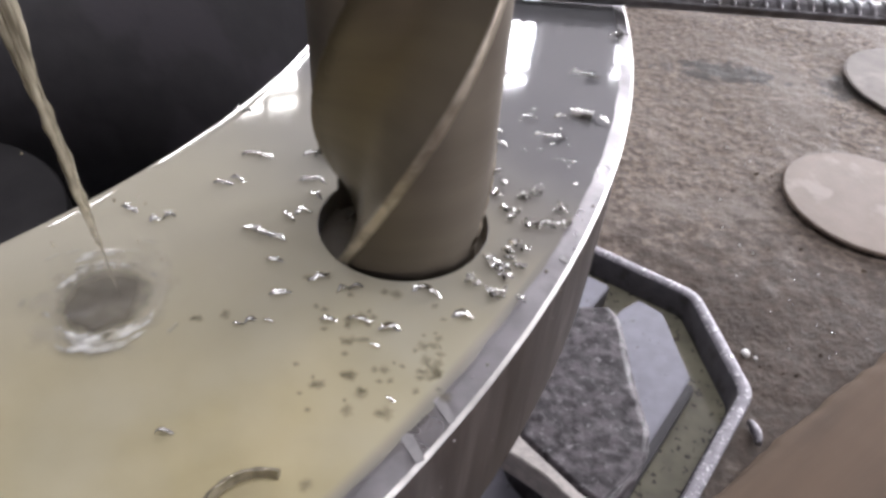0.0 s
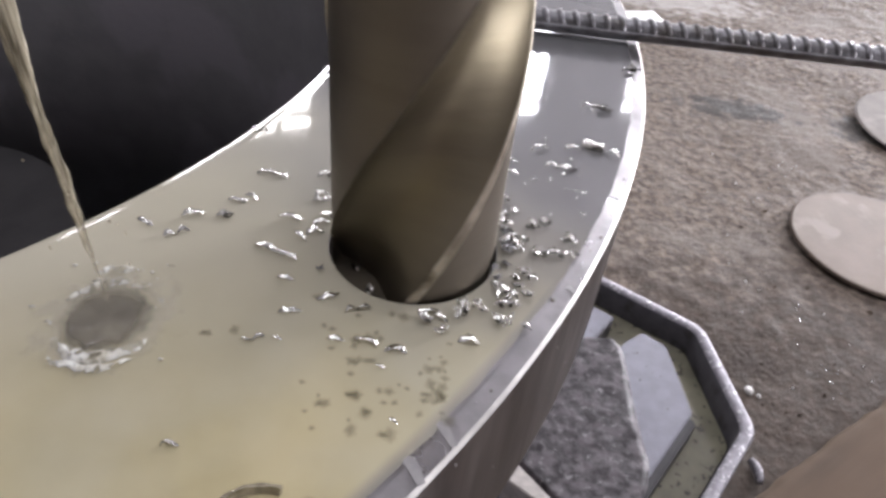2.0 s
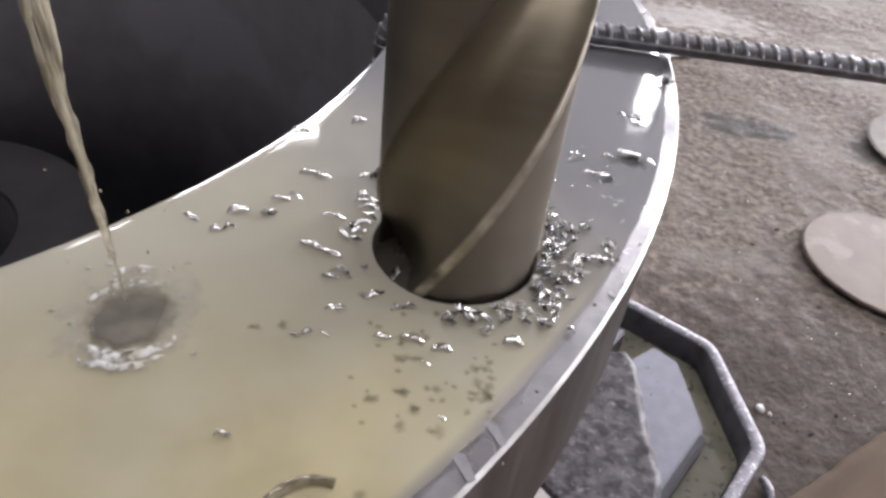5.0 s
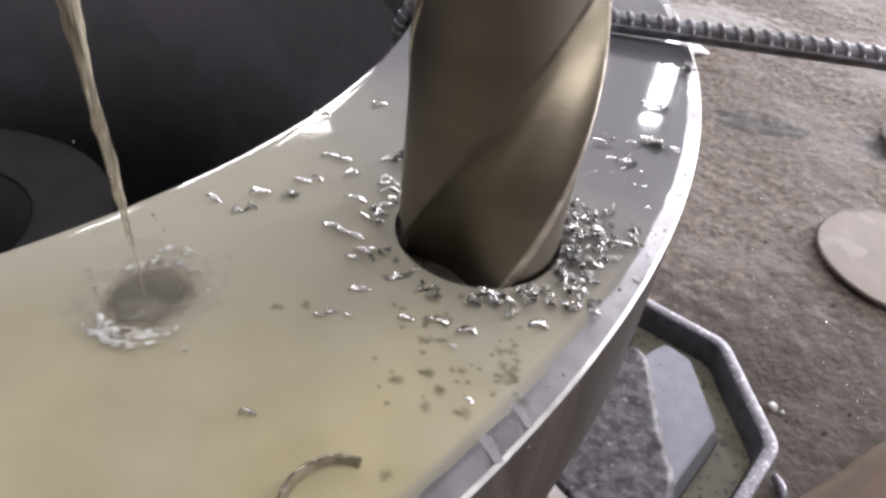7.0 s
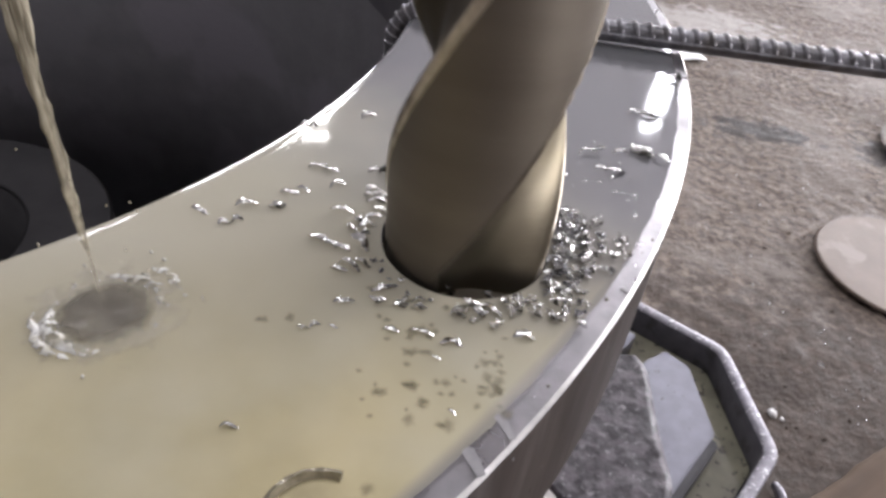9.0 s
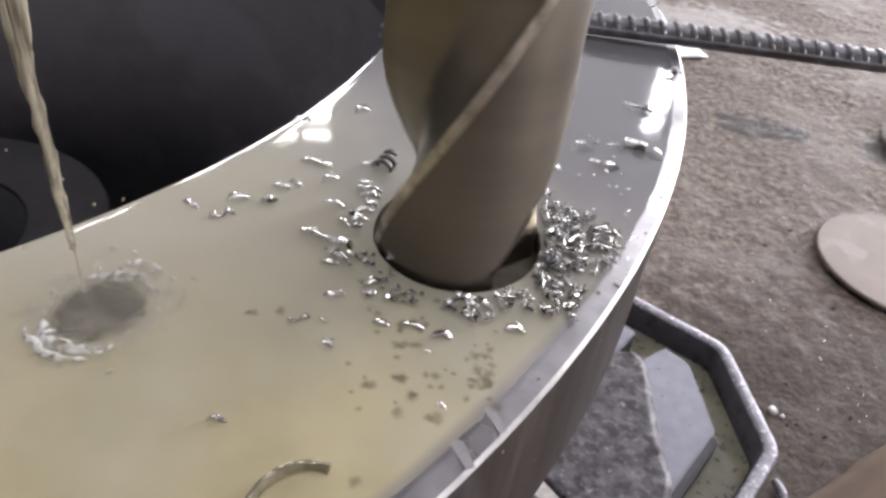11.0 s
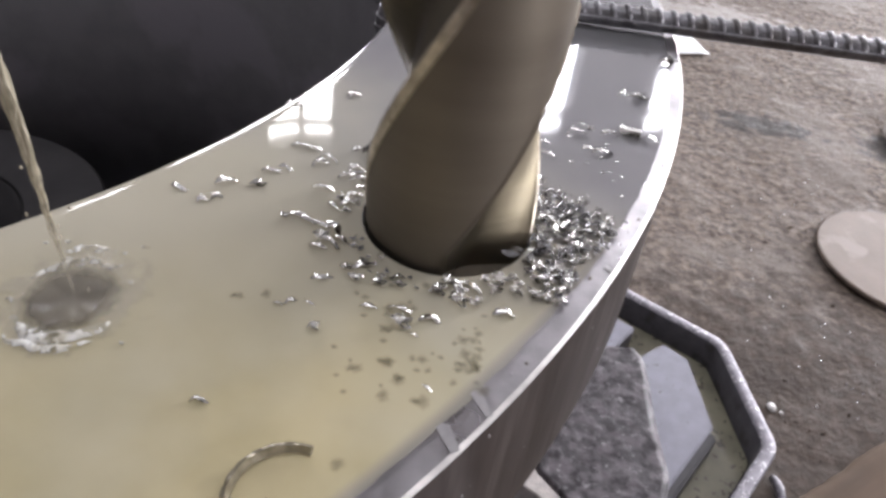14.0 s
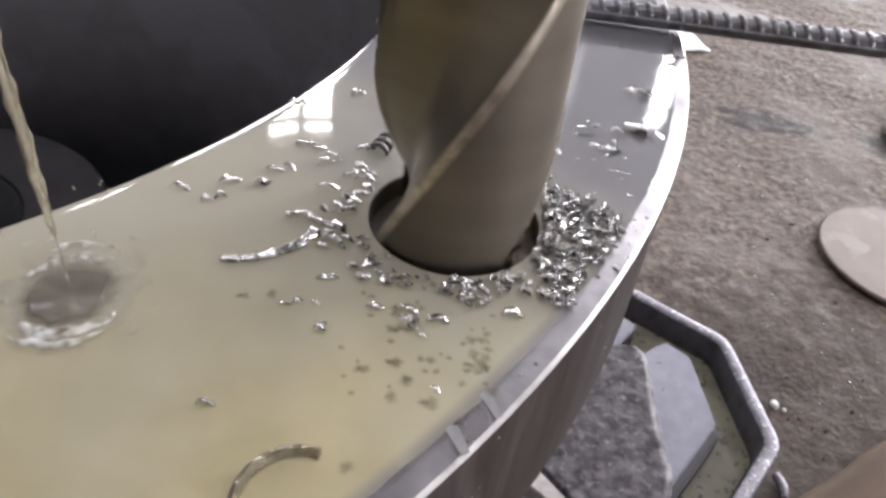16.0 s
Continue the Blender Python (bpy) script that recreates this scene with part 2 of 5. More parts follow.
def dirt():
    """Trodden earth: clods and crumbs in relief at three sizes, brown and grey patches, a damp bluish stain, a pale and
    a grey patch, damp by the table, and shade painted beside its lip.
    """
    m = material("trodden_dirt", (0.218, 0.172, 0.140), 0.74, 0.0, (0.096, 0.075, 0.061), 80, 13, low=0.36, high=0.60, rough_var=0.12, ior=1.33, spots=(0.172, 0.143, 0.122), spot_scale=9, spot_low=0.48, spot_high=0.66)
    n, l = m.node_tree.nodes, m.node_tree.links
    p = n["Principled BSDF"]
    co = n.new("ShaderNodeTexCoord")
    def maths(op, a, b):
        x = n.new("ShaderNodeMath")
        x.operation = op
        for value, socket in ((a, x.inputs[0]), (b, x.inputs[1])):
            if isinstance(value, (int, float)):
                socket.default_value = value
            else:
                l.new(value, socket)
        return x.outputs[0]
    def noise_at(scale, detail):
        t = n.new("ShaderNodeTexNoise")
        t.inputs["Scale"].default_value, t.inputs["Detail"].default_value = scale, detail
        l.new(co.outputs["Object"], t.inputs["Vector"])
        return t.outputs[0]
    colour = p.inputs["Base Color"].links[0].from_socket
    # the small brown patch beside the table lip paints in the shade there
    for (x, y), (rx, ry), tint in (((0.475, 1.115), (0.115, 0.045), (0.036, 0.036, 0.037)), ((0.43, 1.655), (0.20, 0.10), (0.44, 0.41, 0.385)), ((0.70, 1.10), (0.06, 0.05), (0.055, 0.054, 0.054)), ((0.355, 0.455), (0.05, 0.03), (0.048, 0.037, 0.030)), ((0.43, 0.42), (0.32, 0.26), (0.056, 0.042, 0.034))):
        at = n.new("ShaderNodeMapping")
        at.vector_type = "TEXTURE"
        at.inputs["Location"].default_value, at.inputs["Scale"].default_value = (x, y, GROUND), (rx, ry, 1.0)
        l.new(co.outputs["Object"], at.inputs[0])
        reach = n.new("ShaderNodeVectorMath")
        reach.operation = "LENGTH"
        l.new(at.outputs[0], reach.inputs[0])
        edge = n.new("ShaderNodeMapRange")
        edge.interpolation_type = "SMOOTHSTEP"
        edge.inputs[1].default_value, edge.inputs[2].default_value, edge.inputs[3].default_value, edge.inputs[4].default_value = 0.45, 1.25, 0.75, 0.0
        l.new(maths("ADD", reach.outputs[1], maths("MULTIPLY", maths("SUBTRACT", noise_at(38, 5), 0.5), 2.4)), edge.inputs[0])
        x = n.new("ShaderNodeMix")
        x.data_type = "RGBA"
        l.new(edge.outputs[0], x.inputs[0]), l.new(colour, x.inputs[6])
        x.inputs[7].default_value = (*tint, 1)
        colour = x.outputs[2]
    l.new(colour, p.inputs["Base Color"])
    normal = None
    for scale, detail, strength, distance in ((44, 4, 0.32, 0.007), (130, 5, 0.46, 0.004), (520, 3, 0.2, 0.0012)):
        b = n.new("ShaderNodeBump")
        b.inputs["Strength"].default_value, b.inputs["Distance"].default_value = strength, distance
        l.new(noise_at(scale, detail), b.inputs["Height"])
        if normal:
            l.new(normal, b.inputs["Normal"])
        normal = b.outputs[0]
    l.new(normal, p.inputs["Normal"])
    return m


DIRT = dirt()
DUSTY_DISC = material("dusty_plate", (0.175, 0.148, 0.130), 0.7, 0.0, (0.125, 0.104, 0.090), 26, 8, bump=0.3, bump_scale=120, spots=(0.20, 0.172, 0.152), spot_scale=12)
DISC_EDGE = material("burnt_disc_edge", (0.135, 0.098, 0.076), 0.65, 0.1, (0.085, 0.062, 0.048), 90, bump=0.4, bump_scale=200, stretch=(1, 1, 0.2))
DISC = material("flame_cut_disc", (0.20, 0.152, 0.120), 0.6, 0.0, (0.165, 0.123, 0.095), 20, bump=0.3, bump_scale=130, spots=(0.235, 0.192, 0.16), spot_scale=14)
BAR_EDGE = material("worn_bar_edge", (0.46, 0.455, 0.47), 0.4, 0.5, (0.22, 0.218, 0.235), 150, low=0.4, high=0.6, bump=0.2, bump_scale=500)
WOOD = material("weathered_board", (0.128, 0.086, 0.056), 0.85, 0.0, (0.076, 0.050, 0.033), 26, 10, bump=0.45, bump_scale=70, stretch=(0.12, 1.2, 1.2), spots=(0.115, 0.075, 0.048), spot_scale=9, spot_low=0.5, spot_high=0.7)
GLARE_WHITE = material("glare_white", (0.84, 0.84, 0.83), 0.6, 0.0, (0.78, 0.78, 0.77), 20)
SPECK = material("speck_steel", (0.75, 0.74, 0.73), 0.22, 1.0, (0.5, 0.49, 0.48), 300)
PALE = material("pale_scrap", (0.72, 0.70, 0.68), 0.35, 0.0, (0.6, 0.58, 0.56), 60)
WALL = material("dusty_plaster", (0.42, 0.41, 0.42), 0.85, 0.0, (0.35, 0.34, 0.35), 1.5, 6, bump=0.2, bump_scale=30)
FRAME = material("painted_window_bars", (0.12, 0.13, 0.14), 0.5, 0.0, (0.10, 0.10, 0.11), 20)


# ---- mesh helpers ----
def mesh_of(bm, name, mat, smooth=True):
    me = bpy.data.meshes.new(name)
    bm.normal_update()
    bm.to_mesh(me)
    bm.free()
    me.materials.append(mat)
    me.polygons.foreach_set("use_smooth", [smooth] * len(me.polygons))
    return me


def thing(name, bm, mat, label="", category="", group="", kind="", smooth=True):
    return tagged(new(name, mesh_of(bm, name, mat, smooth)), label, category, group, kind)


def part(name, bm, mat, parent, label="", smooth=True, kind=""):
    ob = tagged(new(name, mesh_of(bm, name, mat, smooth)), label, kind=kind)
    ob.parent = parent
    return ob


def lathe(profile, segments=192, centre=(0, 0), closed=True):
    bm = bmesh.new()
    rings = []
    for i in range(segments):
        a = 2 * math.pi * i / segments
        rings.append([bm.verts.new((centre[0] + r * math.cos(a), centre[1] + r * math.sin(a), z)) for r, z in profile])
    count = len(profile)
    for i in range(segments):
        p, q = rings[i], rings[(i + 1) % segments]
        for j in range(count if closed else count - 1):
            k = (j + 1) % count
            bm.faces.new((p[j], q[j], q[k], p[k]))
    bmesh.ops.recalc_face_normals(bm, faces=bm.faces)
    return bm


def prism(outline, z0, z1, bevel=0.0, segments=2):
    bm = bmesh.new()
    low = [bm.verts.new((x, y, z0)) for x, y in outline]
    high = [bm.verts.new((x, y, z1)) for x, y in outline]
    bm.faces.new(low[::-1]), bm.faces.new(high)
    for i in range(len(outline)):
        j = (i + 1) % len(outline)
        bm.faces.new((low[i], low[j], high[j], high[i]))
    bmesh.ops.recalc_face_normals(bm, faces=bm.faces)
    if bevel:
        bmesh.ops.bevel(bm, geom=[e for e in bm.edges if abs(e.verts[0].co.z - z1) < 1e-6 and abs(e.verts[1].co.z - z1) < 1e-6] +
                        [e for e in bm.edges if abs(e.verts[0].co.z - e.verts[1].co.z) > 1e-6], offset=bevel, segments=segments, affect="EDGES")
    return bm


def tube(points, radius, sides=14, caps=True):
    """A round bar along points; radius: a number or one for each point."""
    bm = bmesh.new()
    pts = [Vector(p) for p in points]
    rings, side = [], None
    for i, p in enumerate(pts):
        d = (pts[min(i + 1, len(pts) - 1)] - pts[max(i - 1, 0)]).normalized()
        if side is None:
            side = d.orthogonal().normalized()
        side = (side - d * side.dot(d)).normalized()
        up = d.cross(side)
        r = radius[i] if isinstance(radius, (list, tuple)) else radius
        rings.append([bm.verts.new(p + r * (math.cos(2 * math.pi * k / sides) * side + math.sin(2 * math.pi * k / sides) * up)) for k in range(sides)])
    for a, b in zip(rings, rings[1:]):
        for k in range(sides):
            bm.faces.new((a[k], a[(k + 1) % sides], b[(k + 1) % sides], b[k]))
    if caps:
        bm.faces.new(rings[0][::-1]), bm.faces.new(rings[-1])
    bmesh.ops.recalc_face_normals(bm, faces=bm.faces)
    return bm


def cut(ob, cutter_bm):
    """Take the cutter's shape out of ob's mesh for good."""
    cutter = new("cutter", mesh_of(cutter_bm, "cutter", SCALE))
    mod = ob.modifiers.new("cut", "BOOLEAN")
    mod.operation, mod.solver, mod.object = "DIFFERENCE", "EXACT", cutter
    bpy.context.view_layer.update()
    me = bpy.data.meshes.new_from_object(ob.evaluated_get(bpy.context.evaluated_depsgraph_get()))
    ob.modifiers.clear()
    ob.data = me
    me.set_sharp_from_angle(angle=radians(25))
    bpy.data.objects.remove(cutter)


# ---- hall ----
def fill_roof(u0, u1, n0, n1, z):
    """The unseen roof, open along one band of lights added to fill from above."""
    a, b, s, e = -1.0, 0.4, -3.0, 5.0
    bm = bmesh.new()
    for x0, x1, y0, y1 in ((u0 - 0.25, u1 + 0.25, n0 - 0.25, a), (u0 - 0.25, u1 + 0.25, b, n1 + 0.25), (u0 - 0.25, s, a, b), (e, u1 + 0.25, a, b)):
        vs = [bm.verts.new((x, y, zz)) for zz in (z, z + 0.2) for x, y in ((x0, y0), (x1, y0), (x1, y1), (x0, y1))]
        for f in ((0, 1, 2, 3), (4, 5, 6, 7), (0, 1, 5, 4), (1, 2, 6, 5), (2, 3, 7, 6), (3, 0, 4, 7)):
            bm.faces.new([vs[i] for i in f])
    bmesh.ops.recalc_face_normals(bm, faces=bm.faces)
    roof = thing("ceiling", bm, WALL, "unseen grey workshop ceiling with an added band of fill light", "ceiling", kind="structure", smooth=False)
    roof.matrix_world = HALL
    lamp = bpy.data.lights.new("daylight", "AREA")
    lamp.shape, lamp.size, lamp.size_y, lamp.energy, lamp.color = "RECTANGLE", e - s, b - a, 170.0, (0.93, 0.97, 1.0)
    ob = new("daylight", lamp)
    ob.matrix_world = HALL @ pose((s + e) / 2, (a + b) / 2, z + 0.12)


def hall():
    """Four plaster walls with windows, and a roof; u and n run along and across the hall."""
    u0, u1, n0, n1, z0, z1 = -7.0, 8.0, -9.0, 5.238, GROUND - 0.1, CEILING
    openings = {
        "north": [(-1.2, 0.12, 0.95, 1.85), (-1.79, -1.27, 2.35, 3.46), (0.06, 0.66, 2.35, 3.32), (2.2, 2.79, 2.35, 3.30), (3.61, 3.91, 2.35, 3.32), (4.32, 5.2, 2.2, 5.2)],
        "east": [(-8.7, -5.1, -0.45, 2.4), (1.0, 3.2, 0.0, 3.4)],
    }
    power = {"north": 82.0, "east": 115.0}      # watts a square metre of opening
    spans = {"north": (u0, u1), "south": (u0, u1), "east": (n0, n1), "west": (n0, n1)}
    number = 1
    for side, (a, b) in spans.items():
        def place(s, depth):            # point of the wall: along it, and outward depth
            return {"north": (s, n1 + depth), "south": (s, n0 - depth), "east": (u1 + depth, s), "west": (u0 - depth, s)}[side]
        bm = bmesh.new()
        def slab(s0, s1, za, zb, d0=0.0, d1=0.25):
            c = [place(s, d) for s, d in ((s0, d0), (s1, d0), (s1, d1), (s0, d1))]
            vs = [bm.verts.new((x, y, z)) for z in (za, zb) for x, y in c]
            for f in ((0, 1, 2, 3), (4, 5, 6, 7), (0, 1, 5, 4), (1, 2, 6, 5), (2, 3, 7, 6), (3, 0, 4, 7)):
                bm.faces.new([vs[i] for i in f])
        holes = openings.get(side, [])
        gaps = holes + ([(5.9, 7.8, z0, 2.7)] if side == "north" else [])     # the last: an unseen gateway, added to brighten the floor and the rim
        cuts = sorted({a, b, *(h[0] for h in gaps), *(h[1] for h in gaps)})
        for s0, s1 in zip(cuts, cuts[1:]):
            low = z0
            for zl, zh in sorted(h[2:] for h in gaps if h[0] < (s0 + s1) / 2 < h[1]):
                if zl > low:
                    slab(s0, s1, low, zl)
                low = zh
            slab(s0, s1, low, z1)
        bmesh.ops.recalc_face_normals(bm, faces=bm.faces)
        wall = thing("wall_" + side, bm, WALL, "grey dusty plaster wall of the workshop hall", "wall", kind="structure", smooth=False)
        wall.matrix_world = HALL
        for h0, h1, zl, zh in holes:
            win = tagged(new("window_%d" % number), "dark metal-framed workshop window with daylight behind", "window", "hall windows", "structure")
            number += 1
            win.matrix_world = HALL
            def bar(name, s0, s1, za, zb):
                c = [place(t, d) for t, d in ((s0, 0.05), (s1, 0.05), (s1, 0.09), (s0, 0.09))]
                q = bmesh.new()
                vs = [q.verts.new((x, y, z)) for z in (za, zb) for x, y in c]
                for f in ((0, 1, 2, 3), (4, 5, 6, 7), (0, 1, 5, 4), (1, 2, 6, 5), (2, 3, 7, 6), (3, 0, 4, 7)):
                    q.faces.new([vs[i] for i in f])
                bmesh.ops.recalc_face_normals(q, faces=q.faces)
                part(name, q, FRAME, win, smooth=False)
            w = 0.035
            bar("window_frame", h0, h0 + w, zl, zh), bar("window_frame", h1 - w, h1, zl, zh)
            bar("window_frame", h0 + w, h1 - w, zl, zl + w), bar("window_frame", h0 + w, h1 - w, zh - w, zh)
            columns = round((h1 - h0) / 0.5) + (0.4 < h1 - h0 < 0.7)
            for i in range(1, columns):
                m = h0 + (h1 - h0) * i / columns
                bar("mullion", m - 0.03, m + 0.03, zl + w, zh - w)
            bar("transom", h0 + w, h1 - w, zl + (zh - zl) * 0.76, zl + (zh - zl) * 0.76 + 0.085)
            x, y = place((h0 + h1) / 2, 0.14)
            window_light(x, y, (zl + zh) / 2, h1 - h0, zh - zl, {"north": 0, "east": -90}[side], power[side] * (h1 - h0) * (zh - zl))
    # lamp in the added gateway
    window_light(6.85, n1 + 0.12, 1.15, 1.9, 3.1, 0, 900.0)
    fill_roof(u0, u1, n0, n1, z1)
    return


# ---- machine table ----
A_DIR, B_DIR, CORNER = Vector((-0.8729, 0.4879)), Vector((-0.527, -0.8499)), Vector((0.4035, 0.432))
TABLE_A, TABLE_B = 1.02, 1.15


def on_table(a, b):
    p = CORNER + A_DIR * a + B_DIR * b
    return (p.x, p.y)


def table_outline(inset, cut_a, cut_b):
    """The table's outline with its corners cut off, moved inwards."""
    a1, b1 = TABLE_A - inset, TABLE_B - inset
    k = inset
    return [on_table(a, b) for a, b in ((cut_a, k), (a1 - cut_a + k, k), (a1, cut_b), (a1, b1 - cut_b + k), (a1 - cut_a + k, b1), (cut_a, b1), (k, b1 - cut_b + k), (k, cut_b))]


def rounded(points, radius, steps=4):
    """The outline with each corner turned into an arc of steps."""
    out = []
    for i, p in enumerate(points):
        p, a, b = Vector(p), Vector(points[i - 1]), Vector(points[(i + 1) % len(points)])
        s, e = p + (a - p).normalized() * radius, p + (b - p).normalized() * radius
        for k in range(steps + 1):
            f = k / steps
            q = s * (1 - f) ** 2 + p * (2 * f * (1 - f)) + e * f * f
            out.append((q.x, q.y))
    return out


def machine_table():
    base = tagged(new("drill_machine_table"), "grey cast-iron machine table with a raised lip round a coolant trough", "machine table")
    outer, inner = rounded(table_outline(0.0, 0.1075, 0.111), 0.016), rounded(table_outline(0.0145, 0.114, 0.118), 0.010)
    # the lip: a closed wall between two outlines, its top edge rounded
    bm = bmesh.new()
    step = 0.003
    def loop(points, z):
        return [bm.verts.new((x, y, z)) for x, y in points]
    def toward(p, q, f):
        return [(x + (u - x) * f, y + (v - y) * f) for (x, y), (u, v) in zip(p, q)]
    loops = [loop(outer, GROUND - 0.12), loop(outer, LIP_TOP - step), loop(toward(outer, inner, 0.12), LIP_TOP - step * 0.3), loop(toward(outer, inner, 0.3), LIP_TOP),
             loop(toward(outer, inner, 0.7), LIP_TOP), loop(toward(outer, inner, 0.88), LIP_TOP - step * 0.3), loop(inner, LIP_TOP - step), loop(inner, TROUGH - 0.03)]
    for p, q in zip(loops, loops[1:] + loops[:1]):
        for i in range(len(p)):
            k = (i + 1) % len(p)
            bm.faces.new((p[i], p[k], q[k], q[i]))
    bmesh.ops.recalc_face_normals(bm, faces=bm.faces)
    lip = part("lip", bm, LIPWEAR, base, "worn grey raised lip")
    # the walls take a darker iron, which paints in the shade on them
    lip.data.materials.append(CAST)
    for poly in lip.data.polygons:
        if poly.normal.z < 0.25:
            poly.material_index = 1
    bm = prism(table_outline(0.012, 0.113, 0.116), TROUGH - 0.06, TROUGH - 0.012)
    part("trough_floor", bm, CAST, base, smooth=False)
    # table bars between the T-slots
    a = 0.0635
    first = True
    while a < TABLE_A - 0.12:
        w = 0.1065 if first else 0.10
        b0, b1 = 0.0535, TABLE_B - 0.06
        shape = [(a + w, b0 + 0.030), (a + w, b1), (a, b1), (a, 0.130), (a + 0.0655, b0 + 0.003), (a + w - 0.009, b0)] if first else [(a, b0), (a + w, b0), (a + w, b1), (a, b1)]
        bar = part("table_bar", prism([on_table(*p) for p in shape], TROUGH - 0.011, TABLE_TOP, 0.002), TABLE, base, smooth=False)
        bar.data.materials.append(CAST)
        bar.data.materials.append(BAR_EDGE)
        # sides darkened to paint in their shade; the bevels are worn bright
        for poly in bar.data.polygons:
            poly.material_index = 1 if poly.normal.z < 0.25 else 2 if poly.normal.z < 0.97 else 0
        # an added near-black step beside the bar, made for the dark band at its edge
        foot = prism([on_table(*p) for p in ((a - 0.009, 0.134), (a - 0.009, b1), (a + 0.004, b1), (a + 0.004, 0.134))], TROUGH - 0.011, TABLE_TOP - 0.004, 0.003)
        part("bar_step", foot, DARK_SLOT, bar, smooth=False)
        a += w + 0.029
        first = False
    bm = prism(rounded(table_outline(0.016, 0.1145, 0.119), 0.010), TROUGH - 0.01, TROUGH)
    pool = thing("trough_coolant", bm, SUMP, "murky yellowish coolant standing in the table trough", "coolant", kind="stuff", smooth=False)
    return base, pool


# ---- ground ----
def inside(x, y, outline):
    odd = False
    for (x0, y0), (x1, y1) in zip(outline, outline[1:] + outline[:1]):
        if (y0 > y) != (y1 > y) and x < (x1 - x0) * (y - y0) / (y1 - y0) + x0:
            odd = not odd
    return odd


def ground():
    """Trodden dirt on concrete: fine relief near the machine, coarser towards the walls."""
    near_x, near_y = np.arange(0.16, 1.5, 0.0065), np.arange(0.16, 2.3, 0.0065)
    xs = np.concatenate([np.linspace(-13, -1.3, 14), np.linspace(-1.1, 0.14, 26), near_x, np.linspace(1.55, 14, 30)])
    ys = np.concatenate([np.linspace(-14, -1.0, 14), np.linspace(-0.9, 0.14, 22), near_y, np.linspace(2.4, 12, 26)])
    pit = table_outline(0.007, 0.1105, 0.1145)
    verts = []
    for y in ys:
        for x in xs:
            if -1.1 < x < 0.42 and -1.0 < y < 1.1 and inside(x, y, pit):
                z = GROUND - 0.11
            else:
                v = Vector((x, y, 0))
                z = GROUND + 0.008 * noise.noise(v * 4) + 0.0014 * noise.noise(v * 17) + 0.0010 * noise.noise(v * 40) + 0.0008 * noise.noise(v * 88)
                z += 0.004 * max(0.0, noise.noise(v * 26 + Vector((7, 3, 1))) - 0.25)
            verts.append((x, y, z))
    w = len(xs)
    faces = [(j * w + i, j * w + i + 1, (j + 1) * w + i + 1, (j + 1) * w + i) for j in range(len(ys) - 1) for i in range(w - 1)]
    me = bpy.data.meshes.new("ground")
    me.from_pydata(verts, [], faces)
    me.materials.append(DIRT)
    me.polygons.foreach_set("use_smooth", [True] * len(me.polygons))
    return tagged(new("ground", me), "rough brown-grey trodden dirt floor with grit and metal crumbs", "ground", kind="structure")


def ground_at(x, y):
    v = Vector((x, y, 0))
    return GROUND + 0.008 * noise.noise(v * 4) + 0.0014 * noise.noise(v * 17) + 0.0010 * noise.noise(v * 40) + 0.0008 * noise.noise(v * 88) + 0.004 * max(0.0, noise.noise(v * 26 + Vector((7, 3, 1))) - 0.25)


# ---- workpiece ----
def flange():
    piece = tagged(new("steel_flange"), "large turned steel neck flange flooded with coolant, being drilled", "flange")
    ch = 0.0011
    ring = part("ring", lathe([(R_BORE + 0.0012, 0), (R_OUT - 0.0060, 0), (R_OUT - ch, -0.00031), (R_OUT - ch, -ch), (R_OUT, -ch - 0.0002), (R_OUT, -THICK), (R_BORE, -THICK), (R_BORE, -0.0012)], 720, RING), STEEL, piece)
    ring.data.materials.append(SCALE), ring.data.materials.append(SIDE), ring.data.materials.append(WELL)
    cut(ring, lathe([(0.0001, 0.02), (0.0253, 0.02), (0.0253, -0.022), (0.0001, -0.036)], 96, (0, 0), True))
    for poly in ring.data.polygons:
        c = poly.center
        r = math.hypot(c.x - RING[0], c.y - RING[1])
        if r < R_BORE + 0.0004 or c.z < -THICK + 0.0002 or (math.hypot(c.x, c.y) < 0.0252 and c.z < -0.021):
            poly.material_index = 1
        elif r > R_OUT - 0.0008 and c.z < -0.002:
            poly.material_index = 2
        elif math.hypot(c.x, c.y) < 0.0256 and c.z < -0.0005:      # the freshly drilled wall; its dark colour paints the shade in the hole
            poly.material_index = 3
        poly.use_smooth = abs(poly.normal.z) < 0.999
    part("rim_chamfer", lathe([(R_OUT - ch, -0.0001), (R_OUT, -ch), (R_OUT - ch, -ch + 0.0001)], 720, RING), CHAMFER, piece, "bright turned chamfer", smooth=False)
    part("neck", lathe([(0.366, -THICK), (0.352, -0.085), (0.345, -0.12), (0.345, TABLE_TOP), (R_BORE, TABLE_TOP), (R_BORE, -THICK)], 160, RING), SCALE, piece, "dark scaled neck")
    return piece


